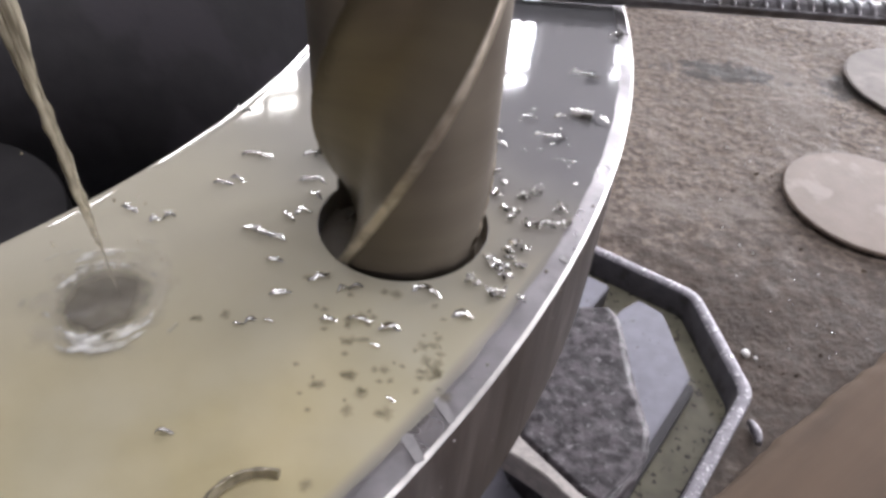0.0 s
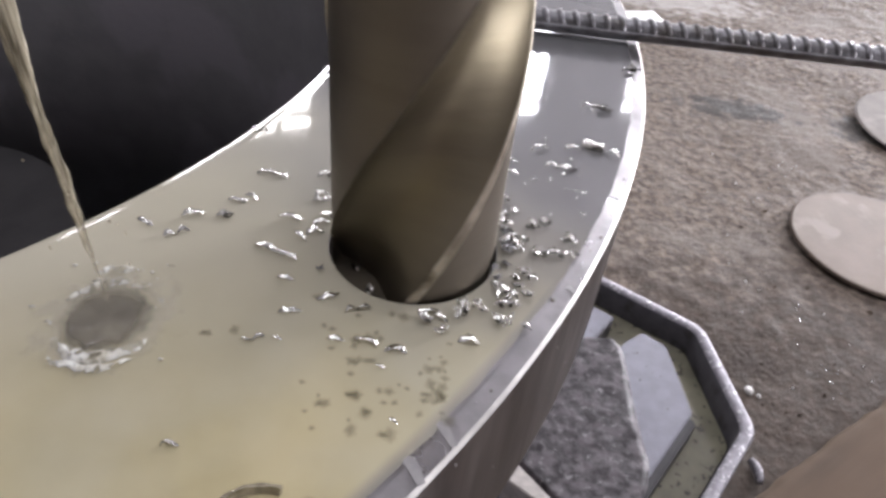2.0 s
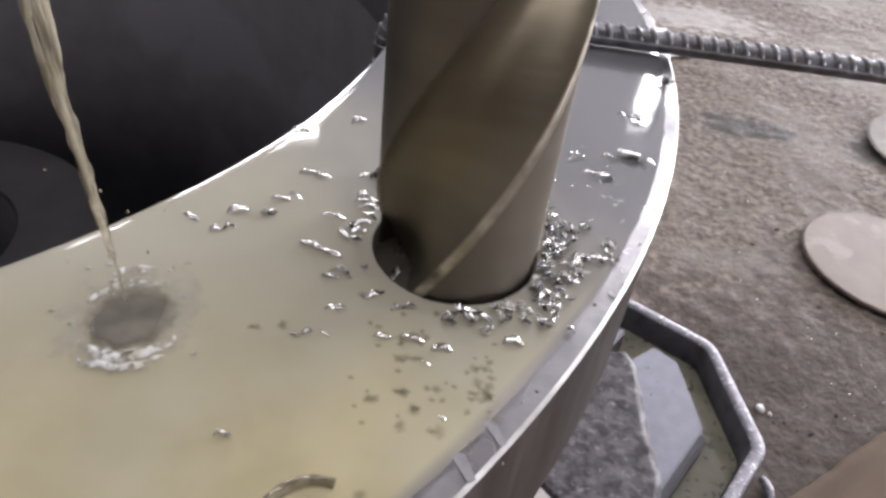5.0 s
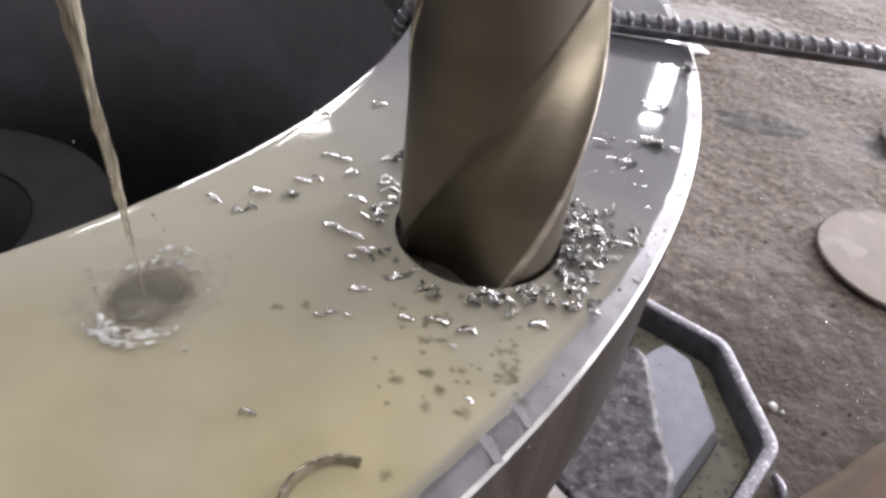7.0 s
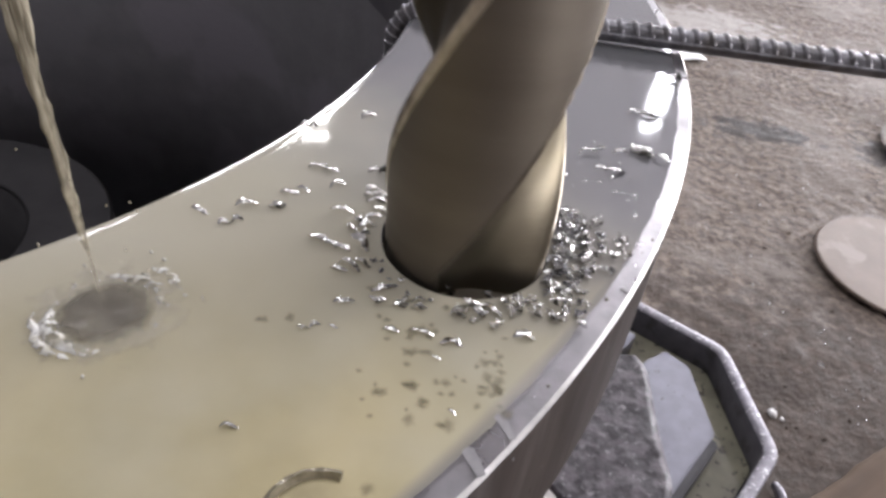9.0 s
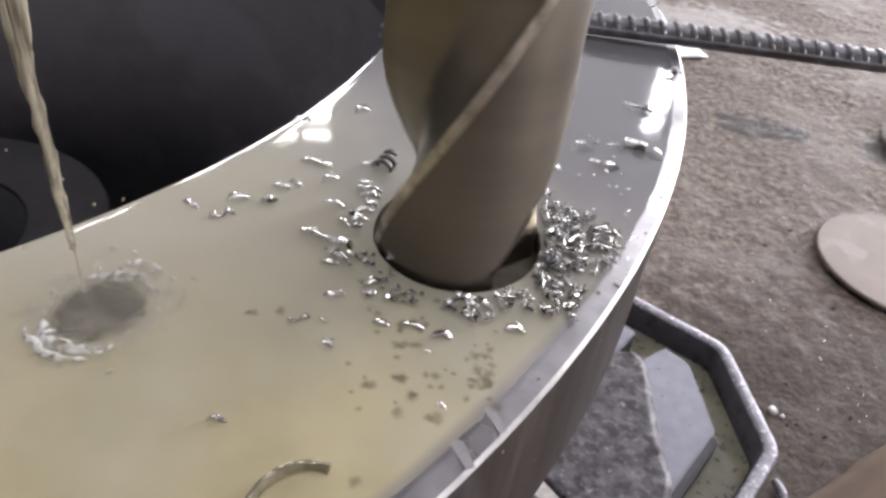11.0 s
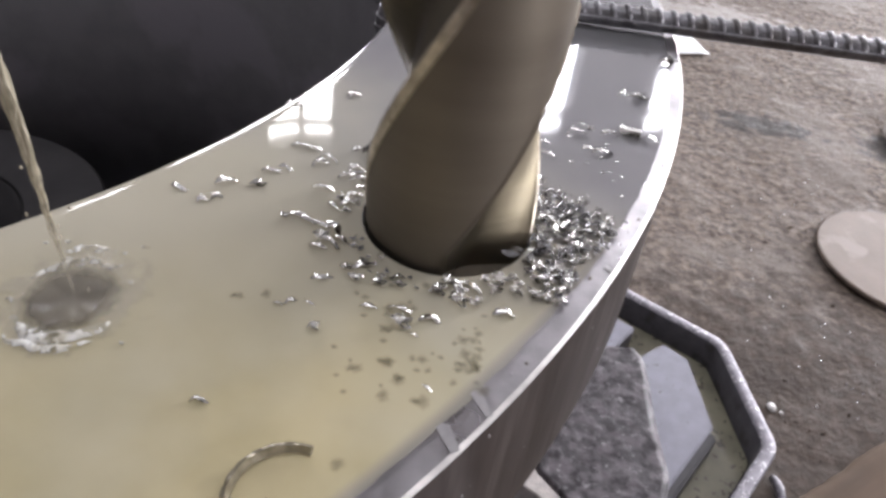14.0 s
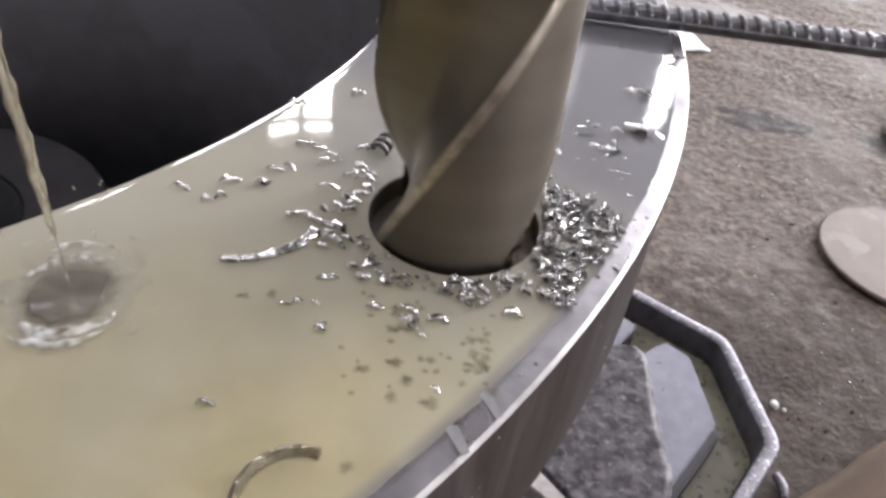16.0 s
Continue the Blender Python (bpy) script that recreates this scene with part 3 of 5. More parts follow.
def coolant_film():
    """The pool on the flange's top, held back from the outer edge, with a ragged shore and open at the drilled hole."""
    bm = bmesh.new()
    segments, rows = 720, 40
    grid = []
    for i in range(segments):
        a = 2 * math.pi * i / segments
        d = Vector((math.cos(a), math.sin(a), 0))
        shore = R_OUT - 0.0058 - 0.0014 * min(1.0, max(0.0, (-14 - math.degrees(math.atan2(d.y, d.x))) / 12)) + 0.0005 * noise.noise(d * 50) + 0.0003 * noise.noise(d * 160)
        col = []
        for j in range(rows):
            f = (j / (rows - 1)) ** 1.7
            away = (shore - R_BORE - 0.0004) * f
            r = R_BORE + 0.0004 + away
            x, y = RING[0] + r * d.x, RING[1] + r * d.y
            z = 0.0010 - 0.0009 * f + 0.00002 * noise.noise(Vector((x, y, 0)) * 60) * min(1.0, 8 * (1 - f))
            if away < 0.004:                      # the pool bends over the bore's edge
                z -= 0.0006 * (1 - away / 0.004) ** 2
            col.append(bm.verts.new((x, y, z)))
        grid.append(col)
    for i in range(segments):
        p, q = grid[i], grid[(i + 1) % segments]
        for j in range(rows - 1):
            bm.faces.new((p[j], q[j], q[j + 1], p[j + 1]))
    bmesh.ops.recalc_face_normals(bm, faces=bm.faces)
    low = bmesh.ops.extrude_face_region(bm, geom=bm.faces[:])
    for v in low["geom"]:
        if isinstance(v, bmesh.types.BMVert):
            v.co.z = 0.00004
    bmesh.ops.recalc_face_normals(bm, faces=bm.faces)
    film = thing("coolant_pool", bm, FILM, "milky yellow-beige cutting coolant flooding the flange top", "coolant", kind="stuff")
    cut(film, lathe([(0.0001, 0.02), (0.0255, 0.02), (0.0255, -0.02), (0.0001, -0.02)], 96, (0, 0), True))
    return film


def film_z(x, y):
    return 0.0010 - 0.0009 * (math.hypot(x - RING[0], y - RING[1]) - R_BORE) / (R_OUT - R_BORE)


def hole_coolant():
    """Coolant standing round the drill, below the brim, with the hole's shade put into its colour."""
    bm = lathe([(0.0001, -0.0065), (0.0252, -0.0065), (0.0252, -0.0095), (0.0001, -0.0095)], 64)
    return thing("coolant_in_hole", bm, WELL, "coolant in the drilled hole, coloured dark for the shade there", "coolant", kind="stuff", smooth=False)


def hub():
    ob = tagged(new("inner_hub"), "dark rusty round steel hub standing inside the flange bore", "hub")
    part("body", lathe([(0.15, -0.2535), (0.15, TABLE_TOP), (0.085, TABLE_TOP), (0.085, -0.2535)], 96, (-0.44, 0.20)), HUB, ob)
    part("top_face", lathe([(0.088, -0.25), (0.147, -0.25), (0.15, -0.253), (0.085, -0.253)], 96, (-0.44, 0.20)), HUB, ob)
    return ob


# ---- drill ----
DRILL_R, LEAD, LAND, CORNER_Z = 0.025, 0.280, 96.0, -0.0005


def drill_radius(theta, z):
    """Radius of the fluted body: two lands and two open flutes, twisting upwards to the right."""
    t = (math.degrees(theta) - 360 * z / LEAD) % 180
    if t < LAND:
        return DRILL_R - 0.0006
    s = (t - LAND) / (180 - LAND)
    return DRILL_R * (1 - 0.45 * math.sin(math.pi * s) ** 0.56) if s < 0.999 else DRILL_R - 0.0006


def drill_end(theta_deg):
    """Height of the body's lower edge: lowest at the cutting corner, rising along the land to the heel, deep in the flute."""
    t = theta_deg % 180
    if t < LAND:
        return CORNER_Z + 0.0074 * t / LAND
    f = (t - LAND) / (180 - LAND)
    return CORNER_Z + 0.0074 * (1 - f) ** 30 - 0.017 * math.sin(math.pi * f) ** 0.2


def twist_drill():
    drill = tagged(new("twist_drill"), "large bronze-tinted twist drill turning in its hole", "drill bit")
    bm = bmesh.new()
    rows, sides, z1 = 140, 240, 0.17
    grid = []
    for j in range(rows + 1):
        ring = []
        for i in range(sides):
            local = 360 * i / sides                   # angle from the margin, in the twisting section
            zb = drill_end(local)
            z = zb + (z1 - zb) * (j / rows) ** 1.15
            a = radians(local) + 2 * math.pi * z / LEAD
            r = drill_radius(a, z)
            ring.append(bm.verts.new((r * math.cos(a), r * math.sin(a), z)))
        grid.append(ring)
    tip = bm.verts.new((0, 0, CORNER_Z - 0.024))
    for p, q in zip(grid, grid[1:]):
        for i in range(sides):
            f = bm.faces.new((p[i], p[(i + 1) % sides], q[(i + 1) % sides], q[i]))
            f.material_index = 0 if (360 * (i + 0.5) / sides) % 180 < LAND else 1
    under = []                                    # the point: set in, then an added wall down to the cone for the reflected band
    for drop in (0.0003, None):
        ring = []
        for i in range(sides):
            v = grid[0][i].co
            r = math.hypot(v.x, v.y)
            k = (r - 0.0007) / r
            ring.append(bm.verts.new((v.x * k, v.y * k, v.z - drop if drop else min(v.z, -0.0155))))
        under.append(ring)
    for p, q in zip([under[1], under[0]], [under[0], grid[0]]):
        for i in range(sides):
            bm.faces.new((p[i], p[(i + 1) % sides], q[(i + 1) % sides], q[i]))
    for i in range(sides):
        bm.faces.new((under[1][(i + 1) % sides], under[1][i], tip))
    bm.faces.new(grid[-1])
    bmesh.ops.recalc_face_normals(bm, faces=bm.faces)
    body = part("fluted_body", bm, DRILL, drill)
    body.data.materials.append(FLUTE)
    body.data.set_sharp_from_angle(angle=radians(38))
    for k in range(2):
        bm = bmesh.new()
        prev = None
        for j in range(rows + 1):
            z = CORNER_Z + 0.0002 + (z1 - CORNER_Z) * j / rows
            base = 2 * math.pi * z / LEAD + math.pi * k
            ring = []
            for r, deg in ((DRILL_R - 0.0009, 0.0), (DRILL_R - 0.0001, 0.2), (DRILL_R, 1.0), (DRILL_R, 6.6), (DRILL_R - 0.0001, 7.4), (DRILL_R - 0.0009, 8.0)):
                a = base + radians(deg)
                ring.append(bm.verts.new((r * math.cos(a), r * math.sin(a), z)))
            if prev:
                for i in range(5):
                    bm.faces.new((prev[i], prev[i + 1], ring[i + 1], ring[i]))
            prev = ring
        bmesh.ops.recalc_face_normals(bm, faces=bm.faces)
        part("margin", bm, MARGIN, body, "worn bright cutting margin")
    # curls of swarf packed at the foot of each flute
    rng = random.Random(4)
    for k in range(2):
        for _ in range(3):
            z = rng.uniform(-0.009, -0.002)
            a = radians(180 * k + rng.uniform(LAND + 14, 168)) + 2 * math.pi * z / LEAD
            q = rng.uniform(0.016, 0.0205)
            packed = new("packed_chip", rng.choice(SHAVINGS))
            packed.parent = drill
            packed.matrix_local = pose(q * math.cos(a), q * math.sin(a), z, rng.uniform(0, 360), rng.uniform(0, 360), 0) @ Matrix.Scale(rng.uniform(0.8, 1.3), 4)
    part("shank", lathe([(0.0, 0.17), (0.0235, 0.17), (0.0235, 0.19), (0.019, 0.194), (0.0225, 0.36), (0.0, 0.36)], 64, closed=False), DRILL, drill)
    return drill


# ---- rebar ----
def rebar():
    """A ribbed bar laid over the flange, its end bent down into the bore."""
    hook = [(-0.056, 0.163, -0.075), (-0.056, 0.163, -0.03)]
    for k in range(9):
        a = math.radians(90 * k / 8)
        hook.append((-0.056 + 0.02 * (1 - math.cos(a)), 0.163 + 0.004 * k / 8, -0.0135 + 0.02 * math.sin(a)))
    bar = hook + [(x, 0.1682 + 0.045 * x, 0.0060) for x in np.linspace(-0.03, 0.62, 40)]
    ob = tagged(new("reinforcing_bar"), "grey ribbed steel reinforcing bar laid across the flange", "steel bar")
    core = part("core", tube(bar, 0.0050, 18), REBAR, ob)
    # slanted crescent ribs on two faces of the straight run
    bm = bmesh.new()
    def rib(x, lean, sign):
        y, z = 0.1682 + 0.045 * x, 0.0060
        prev = None
        for i in range(11):
            f = i / 10
            ang = sign * math.radians(8 + 164 * f)
            h = 0.0010 * math.sin(math.pi * f) ** 0.6
            xx = x + lean * (f - 0.5)
            row = []
            for dx, r in ((-0.0019, 0.0047), (-0.0008, 0.0050 + h), (0.0008, 0.0050 + h), (0.0019, 0.0047)):
                row.append(bm.verts.new((xx + dx, y + r * math.cos(ang), z + r * math.sin(ang))))
            if prev:
                for k in range(3):
                    bm.faces.new((prev[k], prev[k + 1], row[k + 1], row[k]))
            prev = row
    x = -0.03
    while x < 0.61:
        rib(x, 0.003, 1)
        x += 0.0072
    bmesh.ops.recalc_face_normals(bm, faces=bm.faces)
    part("ribs", bm, REBAR, core)
    # ribs round the bent end
    path = [Vector(p) for p in hook]
    for p, q in zip(path, path[1:]):
        d = (q - p).normalized()
        u, w = d.orthogonal().normalized(), d.cross(d.orthogonal().normalized())
        for k in range(max(1, round((q - p).length / 0.0076))):
            c = p + (q - p) * k / max(1, round((q - p).length / 0.0076))
            part("rib", tube([c + 0.0051 * (math.cos(a) * u + math.sin(a) * w) for a in np.linspace(0, 2 * math.pi, 17)], 0.0009, 6, False), REBAR, core)
    for s in (-1, 1):
        part("seam", tube([(x, 0.1682 + 0.045 * x + s * 0.0051, 0.0060) for x in np.linspace(-0.03, 0.62, 12)], 0.0009, 8), REBAR, ob)
    return ob


# ---- rough block, discs, board and scraps ----
def forged_block():
    """A rough forged block on the table, its top pitted, one edge flame-cut bright."""
    block = tagged(new("forged_steel_block"), "rough dark pitted forged steel block on the machine table", "steel block")
    outline = [(0.174, 0.370), (0.184, 0.357), (0.188, 0.323), (0.190, 0.291), (0.195, 0.25), (0.200, 0.222), (0.196, 0.195), (0.150, 0.142), (0.134, 0.152), (0.110, 0.175), (0.0845, 0.199), (0.078, 0.215), (0.09, 0.30), (0.12, 0.362)]
    bm = prism(outline, TABLE_TOP, -0.40, 0.003)
    top = [f for f in bm.faces if f.normal.z > 0.9]
    bmesh.ops.triangulate(bm, faces=top)
    for _ in range(5):
        edges = list({e for f in bm.faces if f.normal.z > 0.6 for e in f.edges if e.calc_length() > 0.006})
        if edges:
            bmesh.ops.subdivide_edges(bm, edges=edges, cuts=1)
            bmesh.ops.triangulate(bm, faces=[f for f in bm.faces if len(f.verts) > 4])
        bm.normal_update()
    for v in bm.verts:
        if v.co.z > -0.4005:
            v.co.z += 0.0010 * noise.noise(v.co * 60) + 0.0007 * noise.noise(v.co * 160)
    part("body", bm, FORGED, block)
    edge = [(0.150, 0.136), (0.1263, 0.145), (0.1033, 0.1655), (0.086, 0.176), (0.0715, 0.184), (0.070, 0.193), (0.077, 0.2145), (0.0782, 0.2135), (0.0843, 0.1985), (0.1098, 0.1745), (0.134, 0.1517), (0.150, 0.1417)]
    part("cut_edge", prism(edge, -0.43, -0.3995, 0.001), FLAME_CUT, block, "pale flame-cut edge", smooth=False)
    return block


def disc(x, y, radius, thick, tilt, mat, edge, label):
    ob = tagged(new("cut_out_disc"), label, "steel disc", "discs on the floor")
    ob.matrix_world = pose(x, y, GROUND + 0.006, tilt[0], tilt[1], 20)
    def waver(bm):
        for v in bm.verts:
            f = 1 + 0.004 * noise.noise(Vector((v.co.x, v.co.y, 0)) * 12)
            v.co.x, v.co.y = v.co.x * f, v.co.y * f
        return bm
    part("plate", waver(lathe([(0.0, thick), (radius - 0.0022, thick), (radius - 0.001, thick - 0.001), (radius - 0.001, 0.0), (0.0, 0.0)], 96, closed=False)), mat, ob, smooth=False)
    bm = waver(lathe([(radius - 0.001, thick - 0.0012), (radius + 0.0003, thick - 0.002), (radius + 0.0012, 0.002), (radius - 0.001, 0.0004)], 192))
    for v in bm.verts:
        f = 1 + 0.002 * noise.noise(Vector((v.co.x * 90, v.co.y * 90, v.co.z * 20)))
        v.co.x, v.co.y = v.co.x * f, v.co.y * f
    part("cut_edge", bm, edge, ob, "rough flame-cut edge")
    return ob


def board():
    """A broad weathered board lying on the floor, its long edge worn wavy and rounded; its local x runs along that edge."""
    length, width, thick = 0.62, 0.30, 0.024
    start, along = Vector((0.19, 0.1335)), Vector((0.745, 0.667))
    bm = bmesh.new()
    rows = []
    for i in range(81):
        x = length * i / 80
        edge = 0.006 * noise.noise(Vector((x * 11, 2, 0))) + 0.0025 * noise.noise(Vector((x * 45, 5, 0)))
        row = []
        for y, z in ((0.003, 0.0), (0.0, 0.006), (-0.001, 0.013), (0.002, 0.019), (0.007, 0.0225), (0.016, thick), (0.05, thick), (0.12, thick), (width, thick), (width, 0.0)):
            rough = 0.0012 * noise.noise(Vector((x * 8, y * 60, 1))) + 0.0006 * noise.noise(Vector((x * 30, y * 160, 4)))
            row.append(bm.verts.new((x, -(y + edge * max(0.0, 1 - y / 0.06)), z + (rough if z > 0.01 else 0.0))))
        rows.append(row)
    for p, q in zip(rows, rows[1:]):
        for i in range(len(p)):
            k = (i + 1) % len(p)
            bm.faces.new((p[i], p[k], q[k], q[i]))
    bm.faces.new(rows[0][::-1]), bm.faces.new(rows[-1])
    bmesh.ops.recalc_face_normals(bm, faces=bm.faces)
    ob = thing("wooden_board", bm, WOOD, "weathered brown wooden board lying on the dirt floor", "board")
    ob.data.set_sharp_from_angle(angle=radians(50))
    ob.matrix_world = pose(start.x, start.y, GROUND + 0.001, 0, 0, math.degrees(math.atan2(along.y, along.x)))
    return ob


def bent_strip():
    """A short bent steel strip lying against the table's foot."""
    pts = [(0.327 + 0.018 * math.sin(radians(a)), 0.297 + 0.026 * math.cos(radians(a)), ground_at(0.34, 0.3) + 0.007) for a in range(45, 116, 6)]
    return thing("steel_strip", tube(pts, [0.0025 + 0.003 * math.sin(math.pi * (i + 1) / (len(pts) + 1)) for i in range(len(pts))], 10), LIPWEAR, "short bent grey steel strip on the dirt floor", "steel scrap")


def scraps():
    """Pale crumbs and steel shavings strewn on the floor."""
    rng = random.Random(5)
    def crumb(r, seed):
        bm = bmesh.new()
        bmesh.ops.create_icosphere(bm, subdivisions=2, radius=r)
        for v in bm.verts:
            v.co *= 1 + 0.35 * noise.noise(v.co * (1.2 / r) + Vector((seed, 0, 0)))
            v.co.z *= 0.6
        return bm
    for x, y, r in ((0.359, 0.414, 0.0058), (0.3695, 0.409, 0.0026)):
        ob = thing("pale_crumb", crumb(r, x), PALE, "small pale crumb lying on the dirt", "crumb", "pale crumbs")
        ob.matrix_world = pose(x, y, ground_at(x, y) + r * 0.35)
    for x, y in ((0.456, 0.573), (0.458, 0.472), (0.475, 0.463), (0.470, 0.432), (0.464, 0.448), (0.436, 0.503), (0.433, 0.509), (0.462, 0.466), (0.348, 0.515), (0.405, 0.485), (0.448, 0.545)):
        r = rng.uniform(0.0006, 0.0012)
        ob = thing("steel_speck", crumb(r, x * 9), SPECK, "tiny bright steel speck on the damp dirt", "speck", "specks on the dirt")
        ob.matrix_world = pose(x, y, ground_at(x, y) + r * 0.3, 0, 0, rng.uniform(0, 360)) @ Matrix.Diagonal((1.6, 0.8, 1, 1))
    ball = bmesh.new()
    bmesh.ops.create_icosphere(ball, subdivisions=1, radius=1.0)
    unit, sides = [v.co.copy() for v in ball.verts], [[v.index for v in f.verts] for f in ball.faces]
    ball.free()
    verts, faces = [], []
    lip = table_outline(-0.012, 0.105, 0.11)
    for k in range(260):                         # clods and grit, denser and finer near the table
        x, y = 0.2 + 0.6 * rng.random(), 0.3 + 0.55 * rng.random() ** 1.3
        if inside(x, y, lip) or math.hypot(x - 0.604, y - 0.731) < 0.128 or math.hypot(x - 0.862, y - 1.115) < 0.17 or 0.895 * (x - 0.272) + 0.2069 > y - 0.008:
            continue
        r = 0.0010 + 0.0028 * rng.random() ** 3
        m = pose(x, y, ground_at(x, y) - r * 0.15, rng.uniform(0, 360), rng.uniform(0, 360), 0) @ Matrix.Diagonal((r * rng.uniform(0.7, 1.5), r * rng.uniform(0.7, 1.2), r * rng.uniform(0.3, 0.55), 1))
        base = len(verts)
        verts += [tuple(m @ (u * (1 + 0.35 * rng.uniform(-1, 1)))) for u in unit]
        faces += [[base + i for i in f] for f in sides]
    me = bpy.data.meshes.new("loose_clods")
    me.from_pydata(verts, [], faces)
    me.materials.append(DIRT)
    tagged(new("loose_clods", me), "loose clods and grit strewn over the dirt floor", "grit", kind="stuff")
    # a crumpled white sheet beyond the flange, added for glare on the floor
    bm = bmesh.new()
    p0, e1, e2 = Vector((0.25, 1.505, 0)), Vector((0.10, 0.032, 0)), Vector((0.055, -0.140, 0))
    grid = [[bm.verts.new(p0 + e1 * (i / 8) + e2 * (j / 8) + Vector((0, 0, 0.006 + 0.003 * noise.noise(Vector((i * 0.4, j * 0.4, 1)))))) for i in range(9)] for j in range(9)]
    for p, q in zip(grid, grid[1:]):
        for i in range(8):
            bm.faces.new((p[i], p[i + 1], q[i + 1], q[i]))
    bmesh.ops.recalc_face_normals(bm, faces=bm.faces)
    bmesh.ops.solidify(bm, geom=bm.faces[:], thickness=0.0004)
    ob = thing("glare_sheet", bm, GLARE_WHITE, "crumpled white sheet added for the glare on the dirt floor", "paper")
    ob.matrix_world = pose(0, 0, GROUND)
    grit = mesh_of(crumb(0.0022, 3.0), "metal_crumb", PALE)
    for _ in range(60):
        x, y = rng.uniform(0.36, 0.85), rng.uniform(0.34, 1.0)
        ob = tagged(new("metal_crumb", grit), "tiny pale glinting steel crumb on the dirt", "metal crumb", "metal crumbs on the floor")
        s = rng.uniform(0.25, 0.75)
        ob.matrix_world = pose(x, y, ground_at(x, y) + 0.0008, rng.uniform(0, 360), rng.uniform(0, 360), 0) @ Matrix.Scale(s, 4)


# ---- swarf ----
def curl(radius, width, turns, pitch, thick=0.00028, steps=None, taper=0.25, ripple=0.22):
    """A curled ribbon of swarf round its own axis x."""
    steps = steps or max(8, int(turns * 16))
    bm = bmesh.new()
    prev = None
    for i in range(steps + 1):
        f = i / steps
        a = 2 * math.pi * turns * f
        r = radius * (1 - taper * f)
        half = width / 2 * (0.75 + 0.25 * math.sin(math.pi * f)) * (1 + ripple * math.sin(a * 5))
        x = pitch * turns * (f - 0.5)
        ring = [bm.verts.new((x + dx, rr * math.cos(a), rr * math.sin(a))) for dx, rr in ((-half, r), (half, r), (half, r - thick), (-half, r - thick))]
        if prev:
            for k in range(4):
                bm.faces.new((prev[k], prev[(k + 1) % 4], ring[(k + 1) % 4], ring[k]))
        else:
            bm.faces.new(ring)
        prev = ring
    bm.faces.new(prev[::-1])
    bmesh.ops.recalc_face_normals(bm, faces=bm.faces)
    return bm


def sliver(path, width, seed, crimp, smooth):
    """One thin crimped ribbon of steel along a path, jagged at its edges, twisting a little."""
    bm = bmesh.new()
    prev, roll = None, 0.0
    last = len(path) - 1
    for i, p in enumerate(path):
        d = (path[min(i + 1, last)] - path[max(i - 1, 0)]).normalized()
        side = d.cross(Vector((0, 0, 1)))
        side = side.normalized() if side.length > 0.05 else Vector((0, 1, 0))
        up = side.cross(d)
        roll = 0.9 * noise.noise(Vector((i * 0.13, seed, 2)))
        side, up = side * math.cos(roll) + up * math.sin(roll), up * math.cos(roll) - side * math.sin(roll)
        f = i / last
        half = width / 2 * (0.35 + 0.65 * min(1.0, 5 * f, 5 * (1 - f))) * (1 + 0.4 * noise.noise(Vector((i * 0.8, seed, 0))))
        lift = crimp if i % 2 else -crimp
        row = [bm.verts.new(p + side * half * u + up * (lift + v)) for u, v in ((-1.0, -0.00022), (-0.3, 0.0), (0.5, -0.00002), (1.0, -0.00020), (0.4, -0.00016), (-0.3, -0.00014))]
        if prev:
            for k in range(6):
                bm.faces.new((prev[k], prev[(k + 1) % 6], row[(k + 1) % 6], row[k]))
        else:
            bm.faces.new(row)
        prev = row
    bm.faces.new(prev[::-1])
    bmesh.ops.recalc_face_normals(bm, faces=bm.faces)
    me = mesh_of(bm, "metal_chip", CHIP, smooth)
    me.set_sharp_from_angle(angle=radians(38))
    return me


def flake(humps, seed):
    """A chip that arches out of the liquid once or more often along its length."""
    rng = random.Random(seed)
    length, height, bow = rng.uniform(0.0050, 0.0068) * (0.6 + 0.4 * humps), rng.uniform(0.0015, 0.0021), rng.uniform(-0.9, 0.9)
    steps = 9 * humps + 6
    path = []
    for i in range(steps + 1):
        f = i / steps
        wave = abs(math.sin(math.pi * (f * humps))) ** 0.85
        path.append(Vector((length * (f - 0.5), bow * 0.001 * (2 * f - 1) ** 2 + 0.0005 * noise.noise(Vector((f * 3, seed, 1))), height * wave * (1 - 0.35 * f) * (1 + 0.4 * noise.noise(Vector((f * 2.4, seed, 6)))) - 0.0005)))
    return sliver(path, rng.uniform(0.0012, 0.0018), seed, 0.00004, False)


def shaving(turns, seed):
    """A crumpled sliver that folds over itself several times in a small heap."""
    rng = random.Random(seed)
    steps = 8 * turns
    reach, tall = rng.uniform(0.0014, 0.0022), rng.uniform(0.0010, 0.0018)
    path = []
    for i in range(steps + 1):
        q = i * 0.34
        p = Vector((reach * 1.7 * noise.noise(Vector((q, seed * 3.1, 0))), reach * 1.5 * noise.noise(Vector((q, seed * 3.1, 20))), tall * (0.35 + 1.1 * noise.noise(Vector((q * 1.3, seed * 3.1, 40))))))
        path.append(p + Vector((reach * 0.35 * math.sin(q * 0.7), 0, 0)))
    return sliver(path, rng.uniform(0.00032, 0.00065), seed, 0.00002, False)


SHAVINGS = [shaving(4 + k % 4, 70 + k) for k in range(18)]
def greyed(me):
    """The same chip, dulled by coolant."""
    me = me.copy()
    me.materials[0] = GREY_CHIP
    return me


